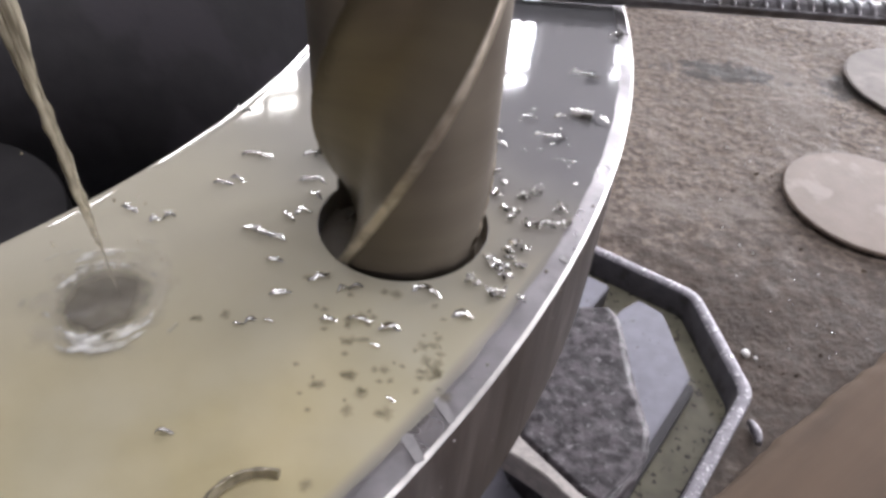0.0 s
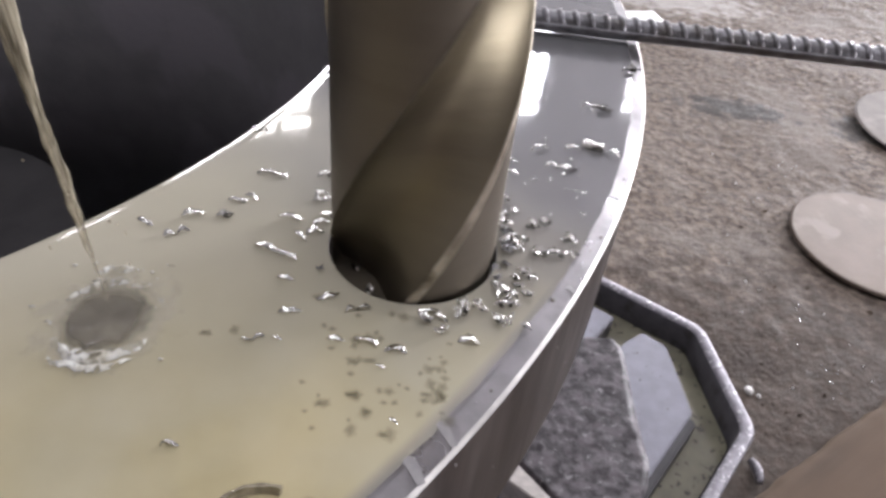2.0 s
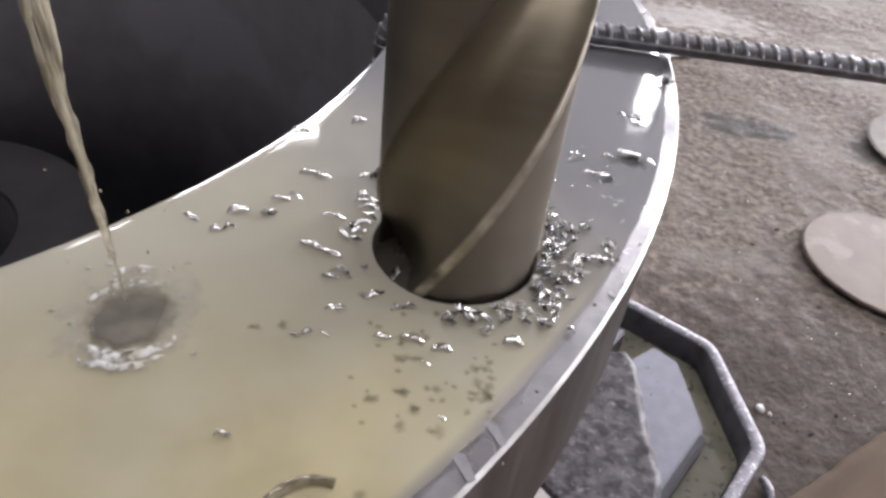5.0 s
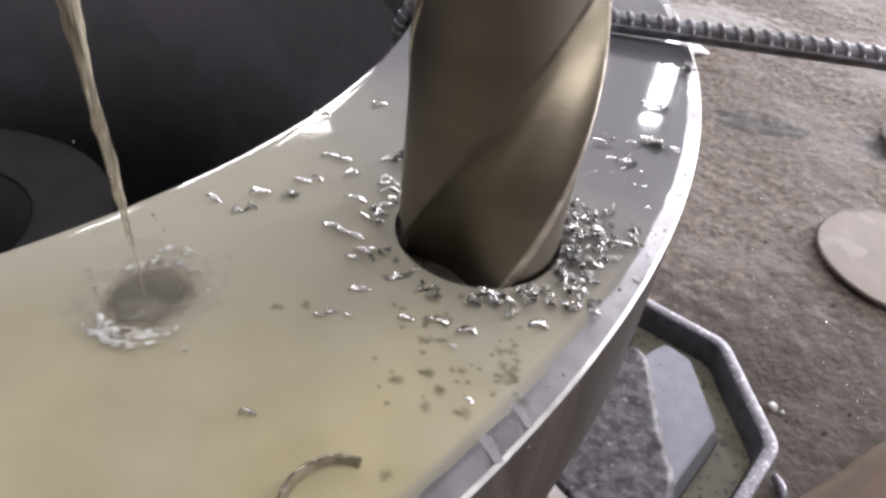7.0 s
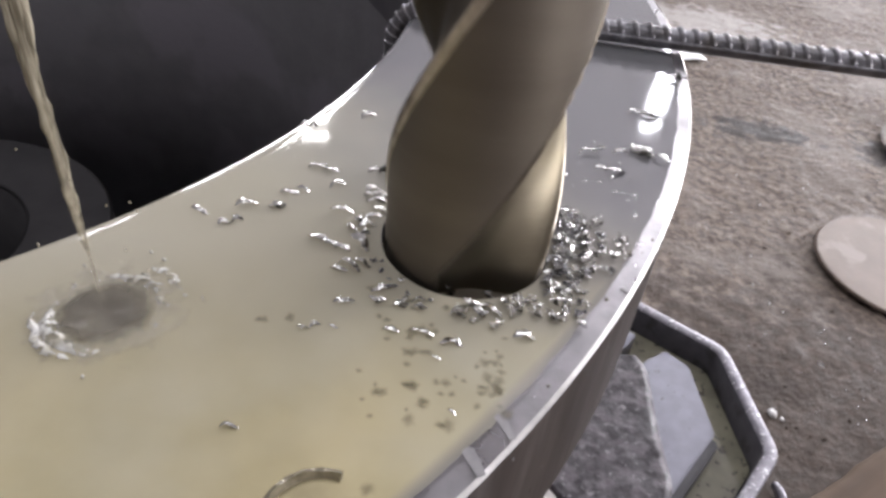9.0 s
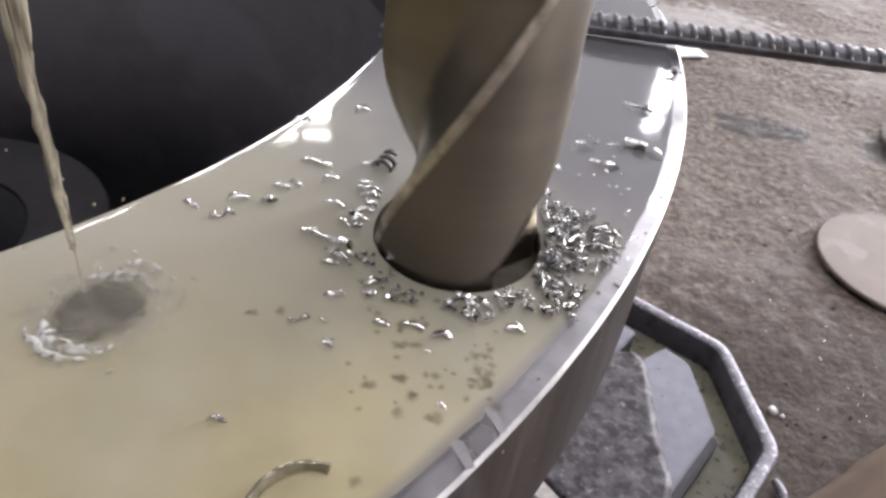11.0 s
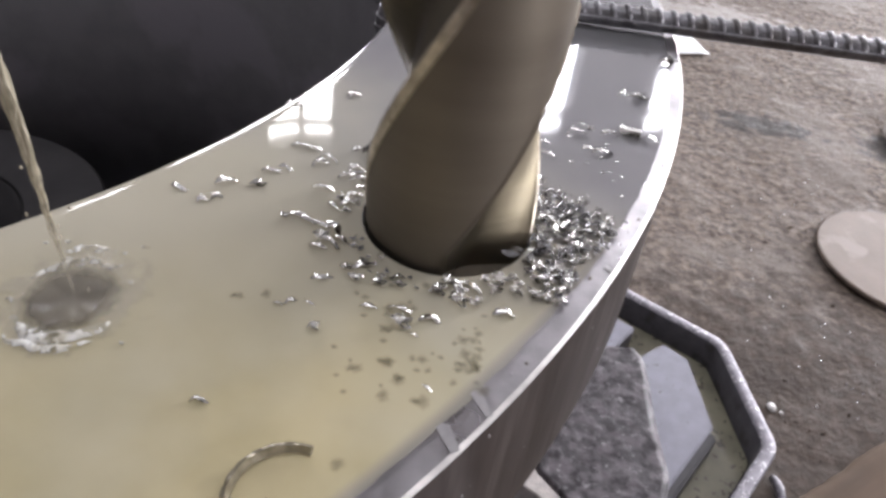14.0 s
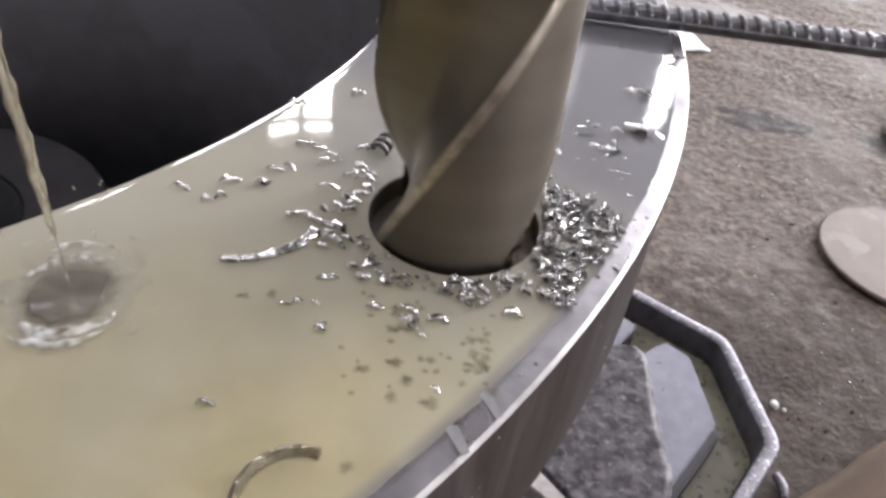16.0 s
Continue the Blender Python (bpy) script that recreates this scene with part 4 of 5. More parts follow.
GREY_SHAVINGS = [greyed(me) for me in SHAVINGS[:12]]
SINGLES = [flake(1, 20 + k) for k in range(6)]
CURLS = [flake(1 + (k % 6 == 5), 40 + k) for k in range(18)]
ARCH = mesh_of(curl(0.0017, 0.0007, 0.56, 0.0004), "metal_chip", CHIP)
COIL = mesh_of(curl(0.0017, 0.00115, 5.6, 0.0012, 0.0002, taper=0.03, ripple=0.03), "metal_chip", CHIP)


def plated_chip():
    """A long chip of six plates sheared over one another in one ribbon, tapering to one end, along a bowed line on x."""
    rng = random.Random(9)
    bm = bmesh.new()
    plates, steps, prev = 6, 7, None
    for k in range(plates):
        twist, lean = rng.uniform(-9, 9), rng.uniform(-0.0002, 0.0002)
        for j in range(steps):
            f, w = (k + j / steps) / plates, j / (steps - 1)
            r = (0.0010 + 0.0009 * f ** 0.7) * (0.50 + 0.62 * w ** 0.8)
            x, y = 0.027 * (f - 0.5) + 0.0008 * w, 0.016 * (f - 0.5) ** 2 - 0.002 + lean
            m = Matrix.Translation((x, y, 0.0002)) @ pose(0, 0, 0, twist, 0, 45 * (f - 0.5))
            row = [bm.verts.new(m @ Vector((0.0002 * rng.uniform(-1, 1), r * (1 + 0.12 * rng.uniform(-1, 1)) * math.cos(radians(a)), 0.75 * r * math.sin(radians(a))))) for a in range(-20, 201, 20)]
            if prev:
                for i in range(len(row) - 1):
                    bm.faces.new((prev[i], prev[i + 1], row[i + 1], row[i]))
            prev = row
    bmesh.ops.recalc_face_normals(bm, faces=bm.faces)
    bmesh.ops.solidify(bm, geom=bm.faces[:], thickness=0.00015)
    return mesh_of(bm, "metal_chip", CHIP)


CHAIN = plated_chip()
LABELS = ("short curled bright steel chip lying in the coolant", "small bright steel curl on the flooded flange")
chip_rng = random.Random(11)


def chip(x, y, mesh, size, turn, z=0.0012):
    ob = tagged(new("metal_chip", mesh), chip_rng.choice(LABELS), "metal chip", "steel chips round the drilled hole")
    ob.matrix_world = pose(x, y, z, chip_rng.uniform(-10, 10), chip_rng.uniform(-10, 10), turn) @ Matrix.Scale(size, 4)
    return ob


# chips that lie there from the start: on the open pool, and beside the hole towards the rim
RESTING = [(-0.0529, 0.0252), (-0.0484, 0.0238), (-0.0345, 0.0286), (-0.057, 0.0082), (-0.0536, 0.0111), (-0.0323, 0.0145), (-0.0292, 0.0148), (-0.028, 0.0071), (-0.0337, -0.0042), (-0.0304, -0.001), (-0.0427, -0.0114), (-0.0391, -0.0126),
           (-0.0353, -0.0134), (-0.0331, -0.0233), (-0.0196, -0.0278), (-0.0107, -0.0303), (-0.0282, -0.0351), (-0.0358, -0.0473), (-0.0333, -0.0455), (-0.0286, -0.0452), (-0.0139, -0.0425), (-0.006, -0.0417), (0.0021, -0.0426), (-0.0011, -0.0493),
           (0.0083, -0.0274), (0.0115, -0.0286), (0.0054, -0.0647), (-0.0801, -0.0083), (-0.0695, -0.0107), (-0.0418, -0.0798), (0.0204, -0.0356), (-0.0639, 0.05)]
RESTING_FAR = [(0.0367, 0.0641), (0.0414, 0.0538), (0.0467, 0.053), (0.0491, 0.0672), (0.0635, 0.0673), (0.0258, 0.0534), (0.0267, 0.0458), (0.0259, 0.029), (0.0292, 0.0234), (0.0267, 0.0171), (0.0358, 0.0177), (0.0401, 0.0199),
               (0.0301, 0.0105), (0.0331, 0.0096), (0.0316, 0.0066), (0.0476, 0.0134), (0.0363, 0.0034), (0.0388, 0.0046), (0.0417, 0.0048), (0.0444, 0.0047), (0.0487, 0.006), (0.0334, -0.0061), (0.0356, -0.0074), (0.0315, -0.0088),
               (0.0265, -0.0132), (0.0285, -0.0153), (0.0309, -0.0161), (0.0324, -0.0123), (0.0352, -0.0154), (0.031, -0.0195), (0.021, -0.0221), (0.0234, -0.024), (0.0274, -0.0266), (0.0305, -0.0277), (0.0351, -0.0276), (0.0745, 0.1387),
               (0.0613, 0.1006), (0.0568, 0.1006)]
# chips that the drill throws out later, early to late
EARLY = [(-0.0677, -0.0019), (-0.0588, 0.0004), (-0.033, 0.017), (-0.039, 0.0024), (-0.033, -0.0001), (-0.0298, -0.0057), (-0.0295, 0.0033), (0.0027, -0.032), (0.008, -0.0313), (0.0142, -0.025), (0.0168, -0.0278), (0.0129, -0.034),
         (0.0257, 0.0195), (0.0273, 0.0068), (0.0281, -0.0208), (0.0181, -0.0248), (-0.0457, 0.0631)]
MIDDLE = [(-0.0443, 0.0162), (-0.03, 0.0108), (-0.0301, -0.0209), (-0.0273, -0.0191), (-0.0078, -0.0328), (0.0051, -0.0282), (0.0299, 0.0135), (0.0358, 0.0114), (0.0285, 0.0011), (0.0361, 0.0066), (0.0361, -0.0016), (0.0255, -0.0098),
          (0.0227, -0.0273), (0.0466, 0.0082), (0.0413, 0.066)]
LATE = [(-0.042, 0.0193), (-0.0344, 0.0117), (-0.046, -0.0127), (-0.0375, -0.008), (-0.0325, -0.0079), (-0.0307, -0.0143), (-0.0327, -0.0188), (-0.0194, -0.0333), (-0.0233, -0.0297), (-0.0134, -0.0328), (-0.0246, -0.0534), (-0.004, -0.0462),
        (0.0092, -0.0345)]
# flakes that have sunk
SUNKEN = [(-0.0086, -0.0433), (-0.0056, -0.0399), (-0.0068, -0.0478), (-0.0029, -0.0472), (0.0019, -0.0306), (-0.0013, -0.03), (0.0094, -0.0488), (0.0126, -0.0553), (0.0154, -0.0519), (0.0158, -0.0491), (-0.0117, -0.0622), (-0.0057, -0.0584),
          (0.0053, -0.0682), (0.0046, -0.0589), (-0.0027, -0.0395), (0.0157, -0.055), (0.011, -0.0611), (-0.0015, -0.0628), (0.0128, -0.0331), (-0.0463, -0.0466), (-0.01, -0.0324), (-0.0225, -0.0278), (-0.0068, -0.0586), (-0.0048, -0.0586),
          (-0.0132, -0.0625), (-0.0018, -0.0631), (0.0147, -0.0538), (0.0111, -0.0552), (0.0028, -0.0558), (-0.0039, -0.0686), (0.0138, -0.0465), (-0.0088, -0.0882), (0.0149, -0.0443), (0.0111, -0.0472), (0.0032, -0.0685), (-0.0084, -0.0483),
          (-0.0044, -0.0473), (0.0183, -0.0616), (0.0124, -0.0516), (-0.0085, -0.0412), (0.0021, -0.0595), (0.0144, -0.0565), (-0.0399, -0.0442), (-0.0477, -0.0468)]
# the outline of the heap between the hole and the rim
HEAP = [(0.0244, 0.0189), (0.0323, 0.0228), (0.0395, 0.0157), (0.0485, 0.017), (0.05, 0.0087), (0.0453, -0.0062), (0.0406, -0.0125), (0.0355, -0.0289), (0.0318, -0.0287), (0.0251, -0.0179), (0.0246, 0.0026)]


def swarf():
    for x, y in RESTING:
        chip(x, y, chip_rng.choice(SINGLES if y < -0.04 else CURLS), size=chip_rng.uniform(0.85, 1.15) * (0.55 if y < -0.045 else 1.0), turn=chip_rng.uniform(-30, 30))
    for x, y in RESTING_FAR:
        chip(x, y, chip_rng.choice(CURLS if y > 0.04 else SHAVINGS), size=chip_rng.uniform(0.8, 1.3), turn=chip_rng.uniform(-40, 40))
    chip(0.0565, 0.0695, COIL, 1.15, -20)
    for _ in range(16):                         # fine bright bits floating beyond the hole
        x, y = chip_rng.uniform(0.030, 0.058), chip_rng.uniform(0.022, 0.075)
        chip(x, y, chip_rng.choice(SINGLES), chip_rng.uniform(0.16, 0.34), chip_rng.uniform(-30, 30), 0.0009)
    for x, y, turn, size in ((-0.0425, -0.0800, 100, 1.0), (-0.0200, -0.1000, 110, 1.1), (-0.0605, -0.1100, 80, 0.8)):
        chip(x, y, ARCH, size, turn, 0.0006)
    spring = tagged(new("coiled_chip", mesh_of(curl(0.0034, 0.0022, 2.4, 0.0026, 0.0004, taper=0.12, ripple=0.04), "coiled_chip", DULL_CHIP)), "fat coil of dull steel swarf beside the drill", "metal chip")
    spring.matrix_world = pose(-0.0285, 0.0290, 0.0026, 0, -15, 70)
    for x, y, size in ((0.0766, 0.1385, 1.7), (0.0612, 0.0996, 1.2), (0.0640, 0.0985, 0.9)):
        clump = tagged(new("swarf_clump", chip_rng.choice(SHAVINGS).copy()), "dark wet clump of fine swarf at the rim", "metal chip", "dark clumps at the rim")
        clump.data.materials[0] = DULL_CHIP
        clump.matrix_world = pose(x, y, 0.0011, 0, 0, chip_rng.uniform(0, 360)) @ Matrix.Scale(size, 4)
    def blot(seed):
        """A lobed flake just under the surface."""
        bm = bmesh.new()
        top = bm.verts.new((0, 0, 0.00004))
        rim = []
        for i in range(28):
            q = 2 * math.pi * i / 28
            r = 0.0027 * (1 + 0.7 * noise.noise(Vector((2.2 * math.cos(q), 2.2 * math.sin(q), seed * 3.7))) + 0.45 * noise.noise(Vector((5 * math.cos(q), 5 * math.sin(q), seed * 1.9))))
            rim.append(bm.verts.new((r * math.cos(q), 0.62 * r * math.sin(q), 0.0)))
        for i in range(28):
            bm.faces.new((rim[i], rim[(i + 1) % 28], top))
        return mesh_of(bm, "sunken_chip", SUNK)
    blots = [blot(k) for k in range(9)]
    def sunken(x, y, size):
        ob = tagged(new("sunken_chip", chip_rng.choice(blots)), "dark steel flake sunk in the milky coolant", "metal chip", "flakes sunk in the coolant")
        ob.matrix_world = pose(x, y, film_z(x, y) + 0.00002 + 0.00003 * chip_rng.random(), 0, 0, chip_rng.uniform(0, 360)) @ Matrix.Scale(size, 4)
    for x, y in SUNKEN:
        sunken(x, y, chip_rng.uniform(0.45, 1.0))
    for _ in range(22):                         # finer flakes between them
        sunken(chip_rng.uniform(-0.020, 0.020), chip_rng.uniform(-0.072, -0.036), chip_rng.uniform(0.3, 0.6))
    # the long bowed chip nearest the camera
    bm = bmesh.new()
    prev = None
    for i in range(25):
        a = radians(195 - 115 * i / 24)
        row = [bm.verts.new((r * math.cos(a), r * math.sin(a), z)) for r, z in ((0.0119 + 0.0001 * math.sin(i), 0.0002), (0.0122 + 0.0001 * math.sin(i * 1.7), 0.0019), (0.0112, 0.0023 + 0.0003 * math.sin(i * 0.9)), (0.0105, 0.0002))]
        if prev:
            for k in range(4):
                bm.faces.new((prev[k], prev[(k + 1) % 4], row[(k + 1) % 4], row[k]))
        else:
            bm.faces.new(row)
        prev = row
    bm.faces.new(prev[::-1])
    bmesh.ops.recalc_face_normals(bm, faces=bm.faces)
    ob = thing("bowed_chip", bm, DARK_CHIP, "long bowed dark steel chip half sunk in coolant", "metal chip", smooth=False)
    ob.matrix_world = pose(-0.0165, -0.0985, 0.0008)
    thrown = []
    rng = random.Random(3)
    for spots, first, last in ((EARLY, 0.3, 2.4), (MIDDLE, 2.6, 6.8), (LATE, 7.6, 15.0)):
        order = list(range(len(spots)))
        rng.shuffle(order)
        for rank, k in enumerate(order):
            x, y = spots[k]
            shape = rng.choice(CURLS if x < -0.027 and rng.random() < 0.7 else SHAVINGS)
            thrown.append((chip(x, y, shape, size=rng.uniform(0.9, 1.35), turn=rng.uniform(-40, 40), z=0.0014 + 0.0008 * rng.random()), first + (last - first) * rank / len(spots)))
    heap = []
    while len(heap) < 135:                        # the heap that grows beside the hole, from its near edge outwards
        x, y = rng.uniform(0.024, 0.051), rng.uniform(-0.03, 0.024)
        if inside(x, y, HEAP) and math.hypot(x, y) > 0.0272 and math.hypot(x - RING[0], y - RING[1]) < R_OUT - 0.0075:
            heap.append((math.hypot(x, y) + rng.uniform(0, 0.016), x, y))
    for k, (_, x, y) in enumerate(sorted(heap)):
        thrown.append((chip(x, y, rng.choice(GREY_SHAVINGS if k % 5 < 3 else SHAVINGS), size=rng.uniform(0.8, 1.4), turn=rng.uniform(0, 360), z=0.0006 + 0.0012 * rng.random()), 0.6 + 14.2 * k / len(heap)))
    for _ in range(26):                           # fine bits along the hole's front edge
        q, d = radians(rng.uniform(215, 318)), rng.uniform(0.0275, 0.0345)
        thrown.append((chip(d * math.cos(q), d * math.sin(q), rng.choice(GREY_SHAVINGS + SHAVINGS[:6]), size=rng.uniform(0.4, 0.8), turn=rng.uniform(0, 360), z=0.0012), rng.uniform(1.0, 14.5)))
    chain = chip(-0.0458, -0.0282, CHAIN, 1.0, 42)
    chain.matrix_world = pose(-0.0458, -0.0282, 0.0010, 0, 0, 42)
    thrown.append((chain, 14.75))
    return thrown


# ---- falling coolant ----
def coolant_jet():
    """A ragged falling stream: a core and strands that wind round it, thinning to nothing here and there."""
    jet = tagged(new("coolant_jet"), "milky coolant jet falling onto the flange", "coolant jet")
    rng = random.Random(8)
    def strand(name, start, stop, thick, swing, twist, seed, cut):
        pts, rad = [], []
        count = round((stop - start) / 0.001)
        for i in range(count + 1):
            z = start + (stop - start) * i / count
            a = twist * z + seed
            ends = min(1.0, 6 * i / count + 0.05, 6 * (1 - i / count) + 0.05)
            pts.append(((0.0002 + swing * z) * math.cos(a) + 0.0005 * noise.noise(Vector((seed, 0, z * 60))), 0.5 * (0.0002 + swing * z) * math.sin(a) + 0.0004 * noise.noise(Vector((seed + 4, 0, z * 60))), z))
            rad.append(max(0.00006, (0.0007 + thick * z) * ends * (1 - cut * max(0.0, noise.noise(Vector((seed + 9, 0, z * 55))) * 1.6)) * (1 + 0.3 * noise.noise(Vector((seed + 2, 0, z * 190))))))
        bm = tube(pts, rad, 16)
        for v in bm.verts:                      # broken skin of the stream
            k = Vector((v.co.x * 1300, v.co.y * 1300, v.co.z * 230 + seed))
            v.co.x += 0.0005 * noise.noise(k)
            v.co.y += 0.0004 * noise.noise(k + Vector((5, 0, 0)))
        part(name, bm, JET, jet)
    strand("stream", 0.002, 0.20, 0.0075, 0.004, 60, 1.0, 0.45)
    strand("strand", 0.020, 0.19, 0.0045, 0.016, 75, 4.0, 1.1)
    strand("strand", 0.030, 0.18, 0.0035, 0.022, 48, 8.5, 1.4)
    for _ in range(9):
        bm = bmesh.new()
        bmesh.ops.create_icosphere(bm, subdivisions=2, radius=rng.uniform(0.0002, 0.0005), matrix=Matrix.Translation((rng.uniform(-0.010, 0.014), rng.uniform(-0.004, 0.004), rng.uniform(0.006, 0.05))) @ Matrix.Diagonal((1, 1, rng.uniform(1, 3), 1)))
        part("droplet", bm, JET, jet)
    return jet


def splash():
    """The dimple that the jet beats into the pool: a thin dark film, a broken crest of froth and painted glints, and
    drops.
    """
    ob = tagged(new("coolant_splash"), "churning splash dimple where the jet meets the pool", "splash")
    bm = bmesh.new()
    ring_count, sides = 8, 48
    rows = []
    for j in range(ring_count + 1):
        f = j / ring_count
        ring = []
        for i in range(sides):
            a = 2 * math.pi * i / sides
            r = 0.0135 * f * (1 + 0.16 * noise.noise(Vector((math.cos(a) * 1.3, math.sin(a) * 1.3, 4))) + 0.12 * noise.noise(Vector((math.cos(a) * 4, math.sin(a) * 4, 9))))
            ring.append(bm.verts.new((r * math.cos(a), r * math.sin(a), 0.0012 + 0.0005 * f + 0.0006 * noise.noise(Vector((r * 300 * math.cos(a), r * 300 * math.sin(a), 2))) * f)))
        rows.append(ring)
    for p, q in zip(rows[1:], rows[2:]):
        for i in range(sides):
            bm.faces.new((p[i], p[(i + 1) % sides], q[(i + 1) % sides], q[i]))
    bm.faces.new(rows[1])
    for v in rows[0]:
        bm.verts.remove(v)
    for v in rows[-1]:
        v.co.z = 0.0005
    bmesh.ops.recalc_face_normals(bm, faces=bm.faces)
    part("film", bm, CRATER, ob, "thin dark film of coolant")
    part("froth", lathe([(0.006, 0.0014), (0.0215, 0.0011)], 64, closed=False), FROTH, ob, "milky frothing ring")
    rng = random.Random(21)
    def lump(name, x, y, turn, long, wide, tall, seed, label=""):
        bm = bmesh.new()
        bmesh.ops.create_icosphere(bm, subdivisions=2, radius=1.0)
        for v in bm.verts:
            v.co *= 1 + 0.4 * noise.noise(v.co * 1.6 + Vector((seed, 0, 0)))
        bm.transform(pose(x, y, 0.0011, 0, 0, turn) @ Matrix.Diagonal((long, wide, tall, 1)))
        part(name, bm, FOAM, ob, label)
    def crest(first, last, radius, wide, tall, seed):
        """A ragged ridge of froth round part of the dimple."""
        bm = bmesh.new()
        prev = None
        for i in range(41):
            f = i / 40
            a = radians(first + (last - first) * f)
            swell = math.sin(math.pi * f) ** 0.6 * (1 + 0.5 * noise.noise(Vector((f * 7, seed, 0))))
            r0 = radius * (1 + 0.10 * noise.noise(Vector((f * 5, seed, 3))))
            row = [bm.verts.new(((r0 + wide * swell * u) * math.cos(a), (r0 + wide * swell * u) * math.sin(a), 0.0012 + tall * swell * v)) for u, v in ((-1.0, 0.0), (-0.5, 0.7), (0.0, 1.0), (0.5, 0.6), (1.0, -0.2))]
            if prev:
                for k in range(4):
                    bm.faces.new((prev[k], row[k], row[k + 1], prev[k + 1]))
            prev = row
        bmesh.ops.recalc_face_normals(bm, faces=bm.faces)
        part("crest", bm, FOAM, ob, "broken white crest of froth and painted glints")
    crest(205, 325, 0.0130, 0.0022, 0.0011, 1)
    crest(225, 300, 0.0165, 0.0013, 0.0006, 2)
    crest(55, 150, 0.0135, 0.0016, 0.0008, 3)
    crest(70, 110, 0.0190, 0.0014, 0.0005, 4)
    for k in range(4):
        q = radians(rng.uniform(0, 360))
        r0, size = rng.gauss(0.0135, 0.0014), rng.uniform(0.25, 0.7)
        lump("crest", r0 * math.cos(q), r0 * math.sin(q), math.degrees(q) + 90 + rng.uniform(-30, 30), 0.0017 * size, 0.0010 * size, 0.0005 * size, k, "broken white crest of froth and painted glints")
    for k in range(12):                         # drops, and white flecks that paint glints on wavelets further out
        a, r = rng.uniform(0, 2 * math.pi) if k < 6 else radians(rng.uniform(55, 125)), rng.uniform(0.013, 0.026)
        lump("drop", r * math.cos(a), r * math.sin(a), rng.uniform(-20, 20), rng.uniform(0.0004, 0.0014), 0.0004, 0.0003, 70 + k)
    return ob


def drops():
    """Beads of coolant clinging to the rim and the turned side below it."""
    rng = random.Random(31)
    for k in range(22):
        a = radians(rng.uniform(-36, -12))
        r = rng.uniform(0.0002, 0.0005)
        bm = bmesh.new()
        bmesh.ops.create_icosphere(bm, subdivisions=2, radius=r)
        ob = thing("coolant_drop", bm, WELL if k % 2 else DRIP, "small bead of coolant clinging to the flange rim", "drop", "drops on the rim")
        d = Vector((math.cos(a), math.sin(a), 0))
        if k % 3:
            p = Vector((RING[0], RING[1], 0)) + d * (R_OUT + r * 0.1) + Vector((0, 0, -0.004 - 0.04 * rng.random() ** 1.5))
            ob.matrix_world = Matrix.Translation(p) @ Matrix.Rotation(a, 4, "Z") @ Matrix.Diagonal((0.5, 1, 1.4, 1))
        else:
            p = Vector((RING[0], RING[1], 0)) + d * (R_OUT - rng.uniform(0.002, 0.006)) + Vector((0, 0, 0))
            ob.matrix_world = Matrix.Translation(p) @ Matrix.Rotation(a, 4, "Z") @ Matrix.Diagonal((1.2, 1.6, 0.6, 1))


def drips():
    """Two pale streaks of coolant run over the dry rim."""
    for (x0, y0), (x1, y1), w in (((0.0165, -0.0625), (0.0205, -0.0685), 0.0013), ((0.0105, -0.0735), (0.0145, -0.0795), 0.0015), ((0.0470, -0.0085), (0.0492, -0.0105), 0.0009)):
        d = Vector((x1 - x0, y1 - y0)).normalized()
        s = Vector((-d.y, d.x)) * w
        e = d * w * 0.5                         # slanting ends, a little wider at the pool
        shape = [(x0 + s.x * 1.1, y0 + s.y * 1.1), (x0 - e.x, y0 - e.y), (x0 - s.x, y0 - s.y), (x1 - s.x * 0.7, y1 - s.y * 0.7), (x1 + s.x * 0.7, y1 + s.y * 0.7)]
        thing("coolant_drip", prism(shape, 0.0, 0.00012), DRIP, "pale coolant drip run over the dry steel rim", "drip", "drips on the rim", smooth=False)


hall()
ground()
machine_table()
flange()
coolant_film()
hole_coolant()
hub()
DRILL_BIT = twist_drill()
rebar()
forged_block()
disc(0.604, 0.731, 0.1235, 0.0065, (0.3, 0.5), DISC, DISC_EDGE, "round pinkish-brown flame-cut steel disc lying on the dirt floor")
disc(0.862, 1.115, 0.165, 0.0036, (-0.6, 0.4), DUSTY_DISC, DUSTY_DISC, "large dusty grey steel disc lying on the dirt floor")
board()
bent_strip()
scraps()
drips()
drops()
THROWN = swarf()
JET_OB, SPLASH_OB = coolant_jet(), splash()

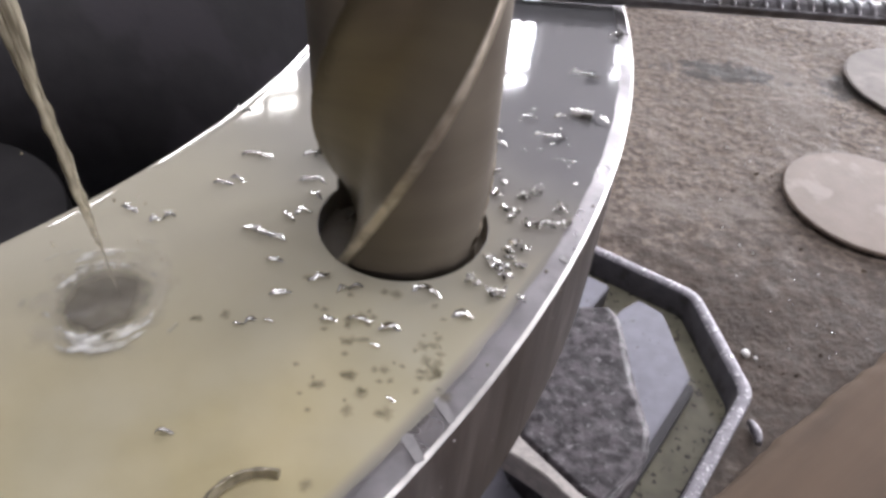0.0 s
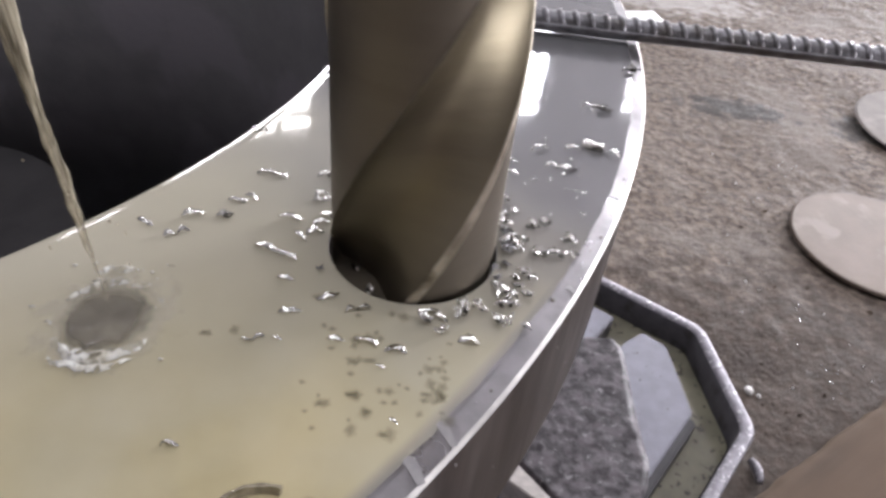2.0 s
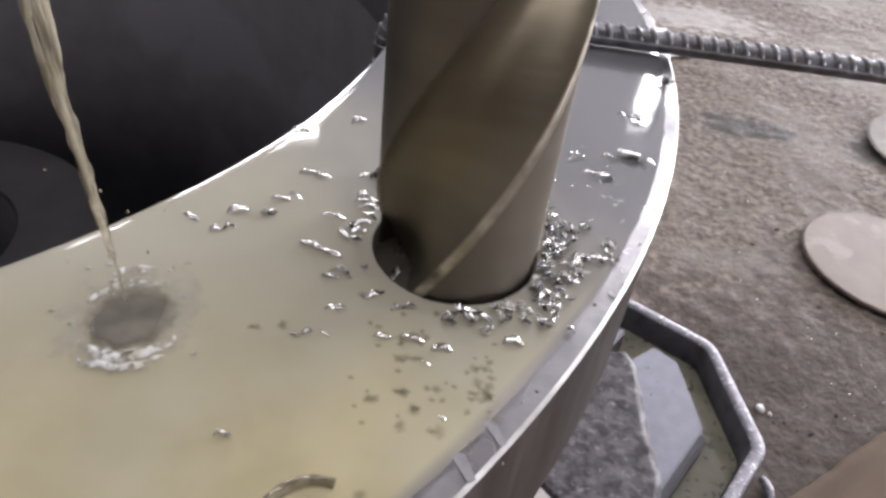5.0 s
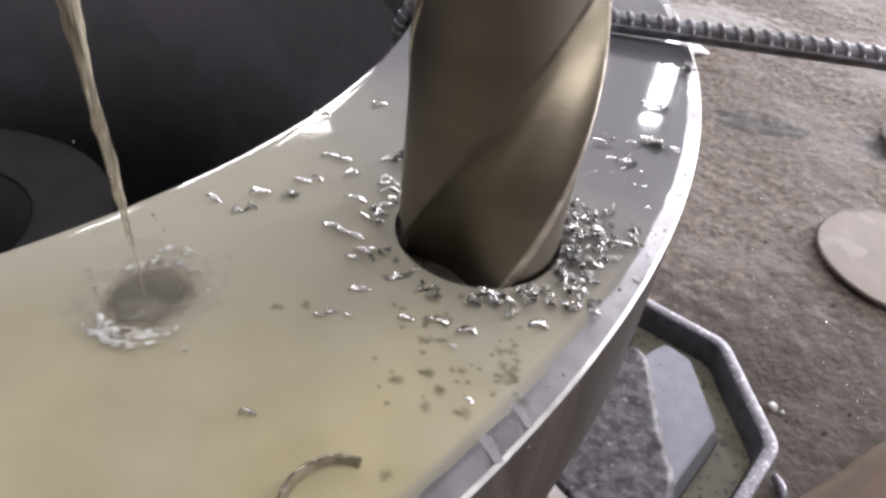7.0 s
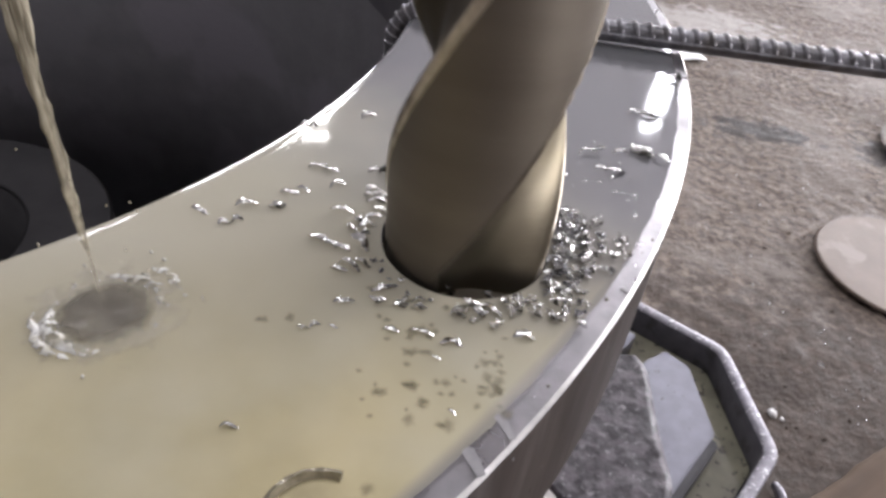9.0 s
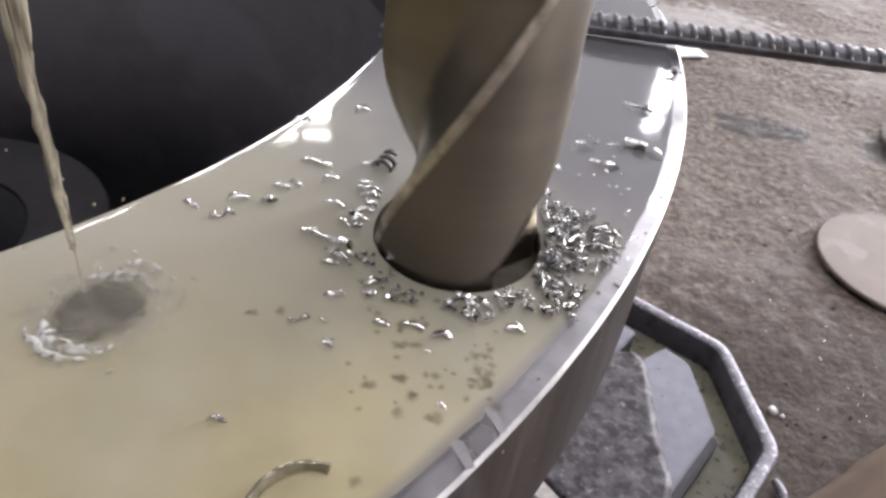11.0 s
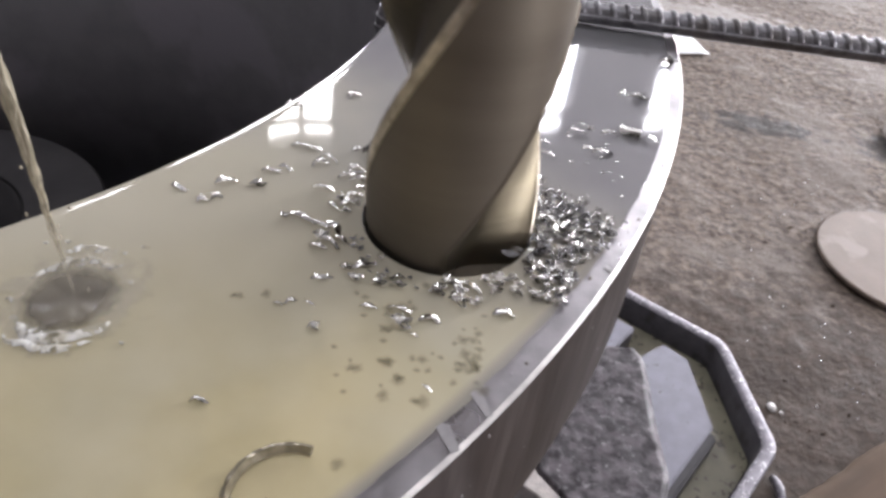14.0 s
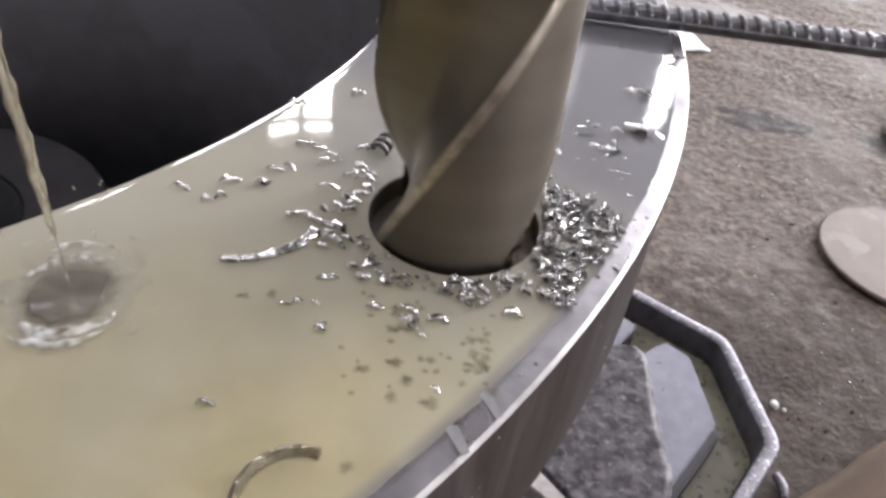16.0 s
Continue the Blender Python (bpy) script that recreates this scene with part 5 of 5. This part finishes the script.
# seconds and place where the jet meets the pool; seconds and its lean about x and y; seconds and the dimple's middle
JET_FOOT = [(0, -0.0672, -0.0432), (0.3, -0.0744, -0.0453), (0.6, -0.0742, -0.0449), (0.9, -0.074, -0.0454), (1.2, -0.0701, -0.0455), (1.5, -0.0752, -0.0456), (1.8, -0.0718, -0.0447), (2.1, -0.0741, -0.0427), (2.4, -0.075, -0.0472),
            (2.7, -0.0734, -0.0467), (3, -0.0776, -0.0457), (3.3, -0.0734, -0.0459), (3.6, -0.0759, -0.0477), (5.8, -0.0796, -0.0504), (6.1, -0.0764, -0.0515), (6.4, -0.0763, -0.0525), (6.7, -0.0795, -0.0522), (7, -0.0785, -0.053),
            (7.3, -0.0807, -0.0507), (7.6, -0.0799, -0.0521), (7.9, -0.0814, -0.0526), (8.2, -0.0814, -0.0522), (8.6, -0.0834, -0.0518), (9, -0.0848, -0.0536), (11.4, -0.0853, -0.0562), (12, -0.084, -0.0533), (12.6, -0.0833, -0.055),
            (13.2, -0.083, -0.0566), (13.5, -0.0848, -0.0563), (13.8, -0.0821, -0.0585), (14.4, -0.0846, -0.057), (15.2, -0.0851, -0.0546), (16, -0.086, -0.056)]
JET_LEAN = [(0, 0.1, -2.3), (0.3, -0.1, 3.3), (0.6, -0.1, 1.1), (0.9, -0.1, 2.1), (1.2, 0.5, -9.4), (1.5, -0.1, 1.3), (1.8, 0.2, -2.9), (2.1, 0.1, -2.7), (2.4, 0.1, -2.2),
            (2.7, 0.1, -2.1), (3, 0, -0.4), (3.3, 0.3, -4.3), (3.6, 0, -0.3), (5.8, 0.2, -3.7), (6.1, 0.2, -3.5), (6.4, 0.3, -4.6), (6.7, 0.2, -3.3), (7, 0.2, -2.1),
            (7.3, 0.1, -1.1), (7.6, 0.1, -1.6), (7.9, 0.1, -1.6), (8.2, 0.2, -2.7), (8.6, 0.2, -2.6), (9, 0, -0.6), (11.4, -0.2, 2.3), (12, 0.1, -1), (12.6, -0, 0.5),
            (13.2, -0, 0.2), (13.5, 0.1, -1.2), (13.8, 0.4, -4.2), (14.4, -0.2, 2.9), (15.2, 0.1, -1.3), (16, -0.1, 0.6)]
DIMPLE = [(0, -0.0711, -0.0449), (0.6, -0.0699, -0.0453), (1.2, -0.0696, -0.0466), (1.8, -0.0725, -0.046), (2.4, -0.0738, -0.0481), (3, -0.0758, -0.0465), (3.6, -0.076, -0.0489), (6.1, -0.0781, -0.0531), (6.7, -0.0746, -0.052),
          (7.3, -0.0802, -0.0517), (7.9, -0.0814, -0.0538), (8.6, -0.0842, -0.0532), (11.4, -0.0828, -0.0567), (12.6, -0.0815, -0.0557), (13.5, -0.0845, -0.0574), (14.4, -0.0838, -0.0578), (15.5, -0.0862, -0.0557), (16, -0.0864, -0.0572)]
HALF_TURN, PHASE = 0.7246, 50.0


def motions():
    rows, step, t = [], 0.2, 0.0
    while t < 16.0 + 1e-6:
        rows.append((t, pose(0, 0, 0, 0, 0, PHASE - 180 * t / HALF_TURN)))
        t = round(t + step, 3)
    walk(DRILL_BIT, rows)
    rng = random.Random(17)
    def between(table, t, column):
        return float(np.interp(t, [r[0] for r in table], [r[column] for r in table]))
    jet_rows, splash_rows, t = [], [], 0.0
    while t < 16.0 + 1e-6:
        splash_rows.append((t, pose(between(DIMPLE, t, 1) + rng.uniform(-0.0008, 0.0008), between(DIMPLE, t, 2) + rng.uniform(-0.0008, 0.0008), 0.0, 0, 0, rng.uniform(-30, 30))))
        jet_rows.append((t, pose(between(JET_FOOT, t, 1), between(JET_FOOT, t, 2), -0.004 * rng.random(), between(JET_LEAN, t, 1), between(JET_LEAN, t, 2) + rng.uniform(-0.4, 0.4), rng.uniform(-35, 35))))
        t = round(t + 0.125, 3)
    walk(JET_OB, jet_rows)
    walk(SPLASH_OB, splash_rows)
    for ob, when in THROWN:
        rest = ob.matrix_world.copy()
        loc, turn = rest.translation.copy(), rest.to_euler()
        def at(x, y, z, spin):
            return Matrix.Translation((x, y, z)) @ (turn.to_matrix().to_4x4() @ pose(0, 0, 0, spin, spin * 0.4, 0))
        rim = loc.copy()
        rim.z = 0.0
        rim = rim.normalized() * 0.027
        walk(ob, [(0, at(0, 0, -0.02, 60)), (when, at(0, 0, -0.02, 60)), (when + 0.15, at(rim.x, rim.y, 0.006, 40)), (when + 0.45, at(*loc, 0)), (16.0, at(*loc, 0))])


motions()
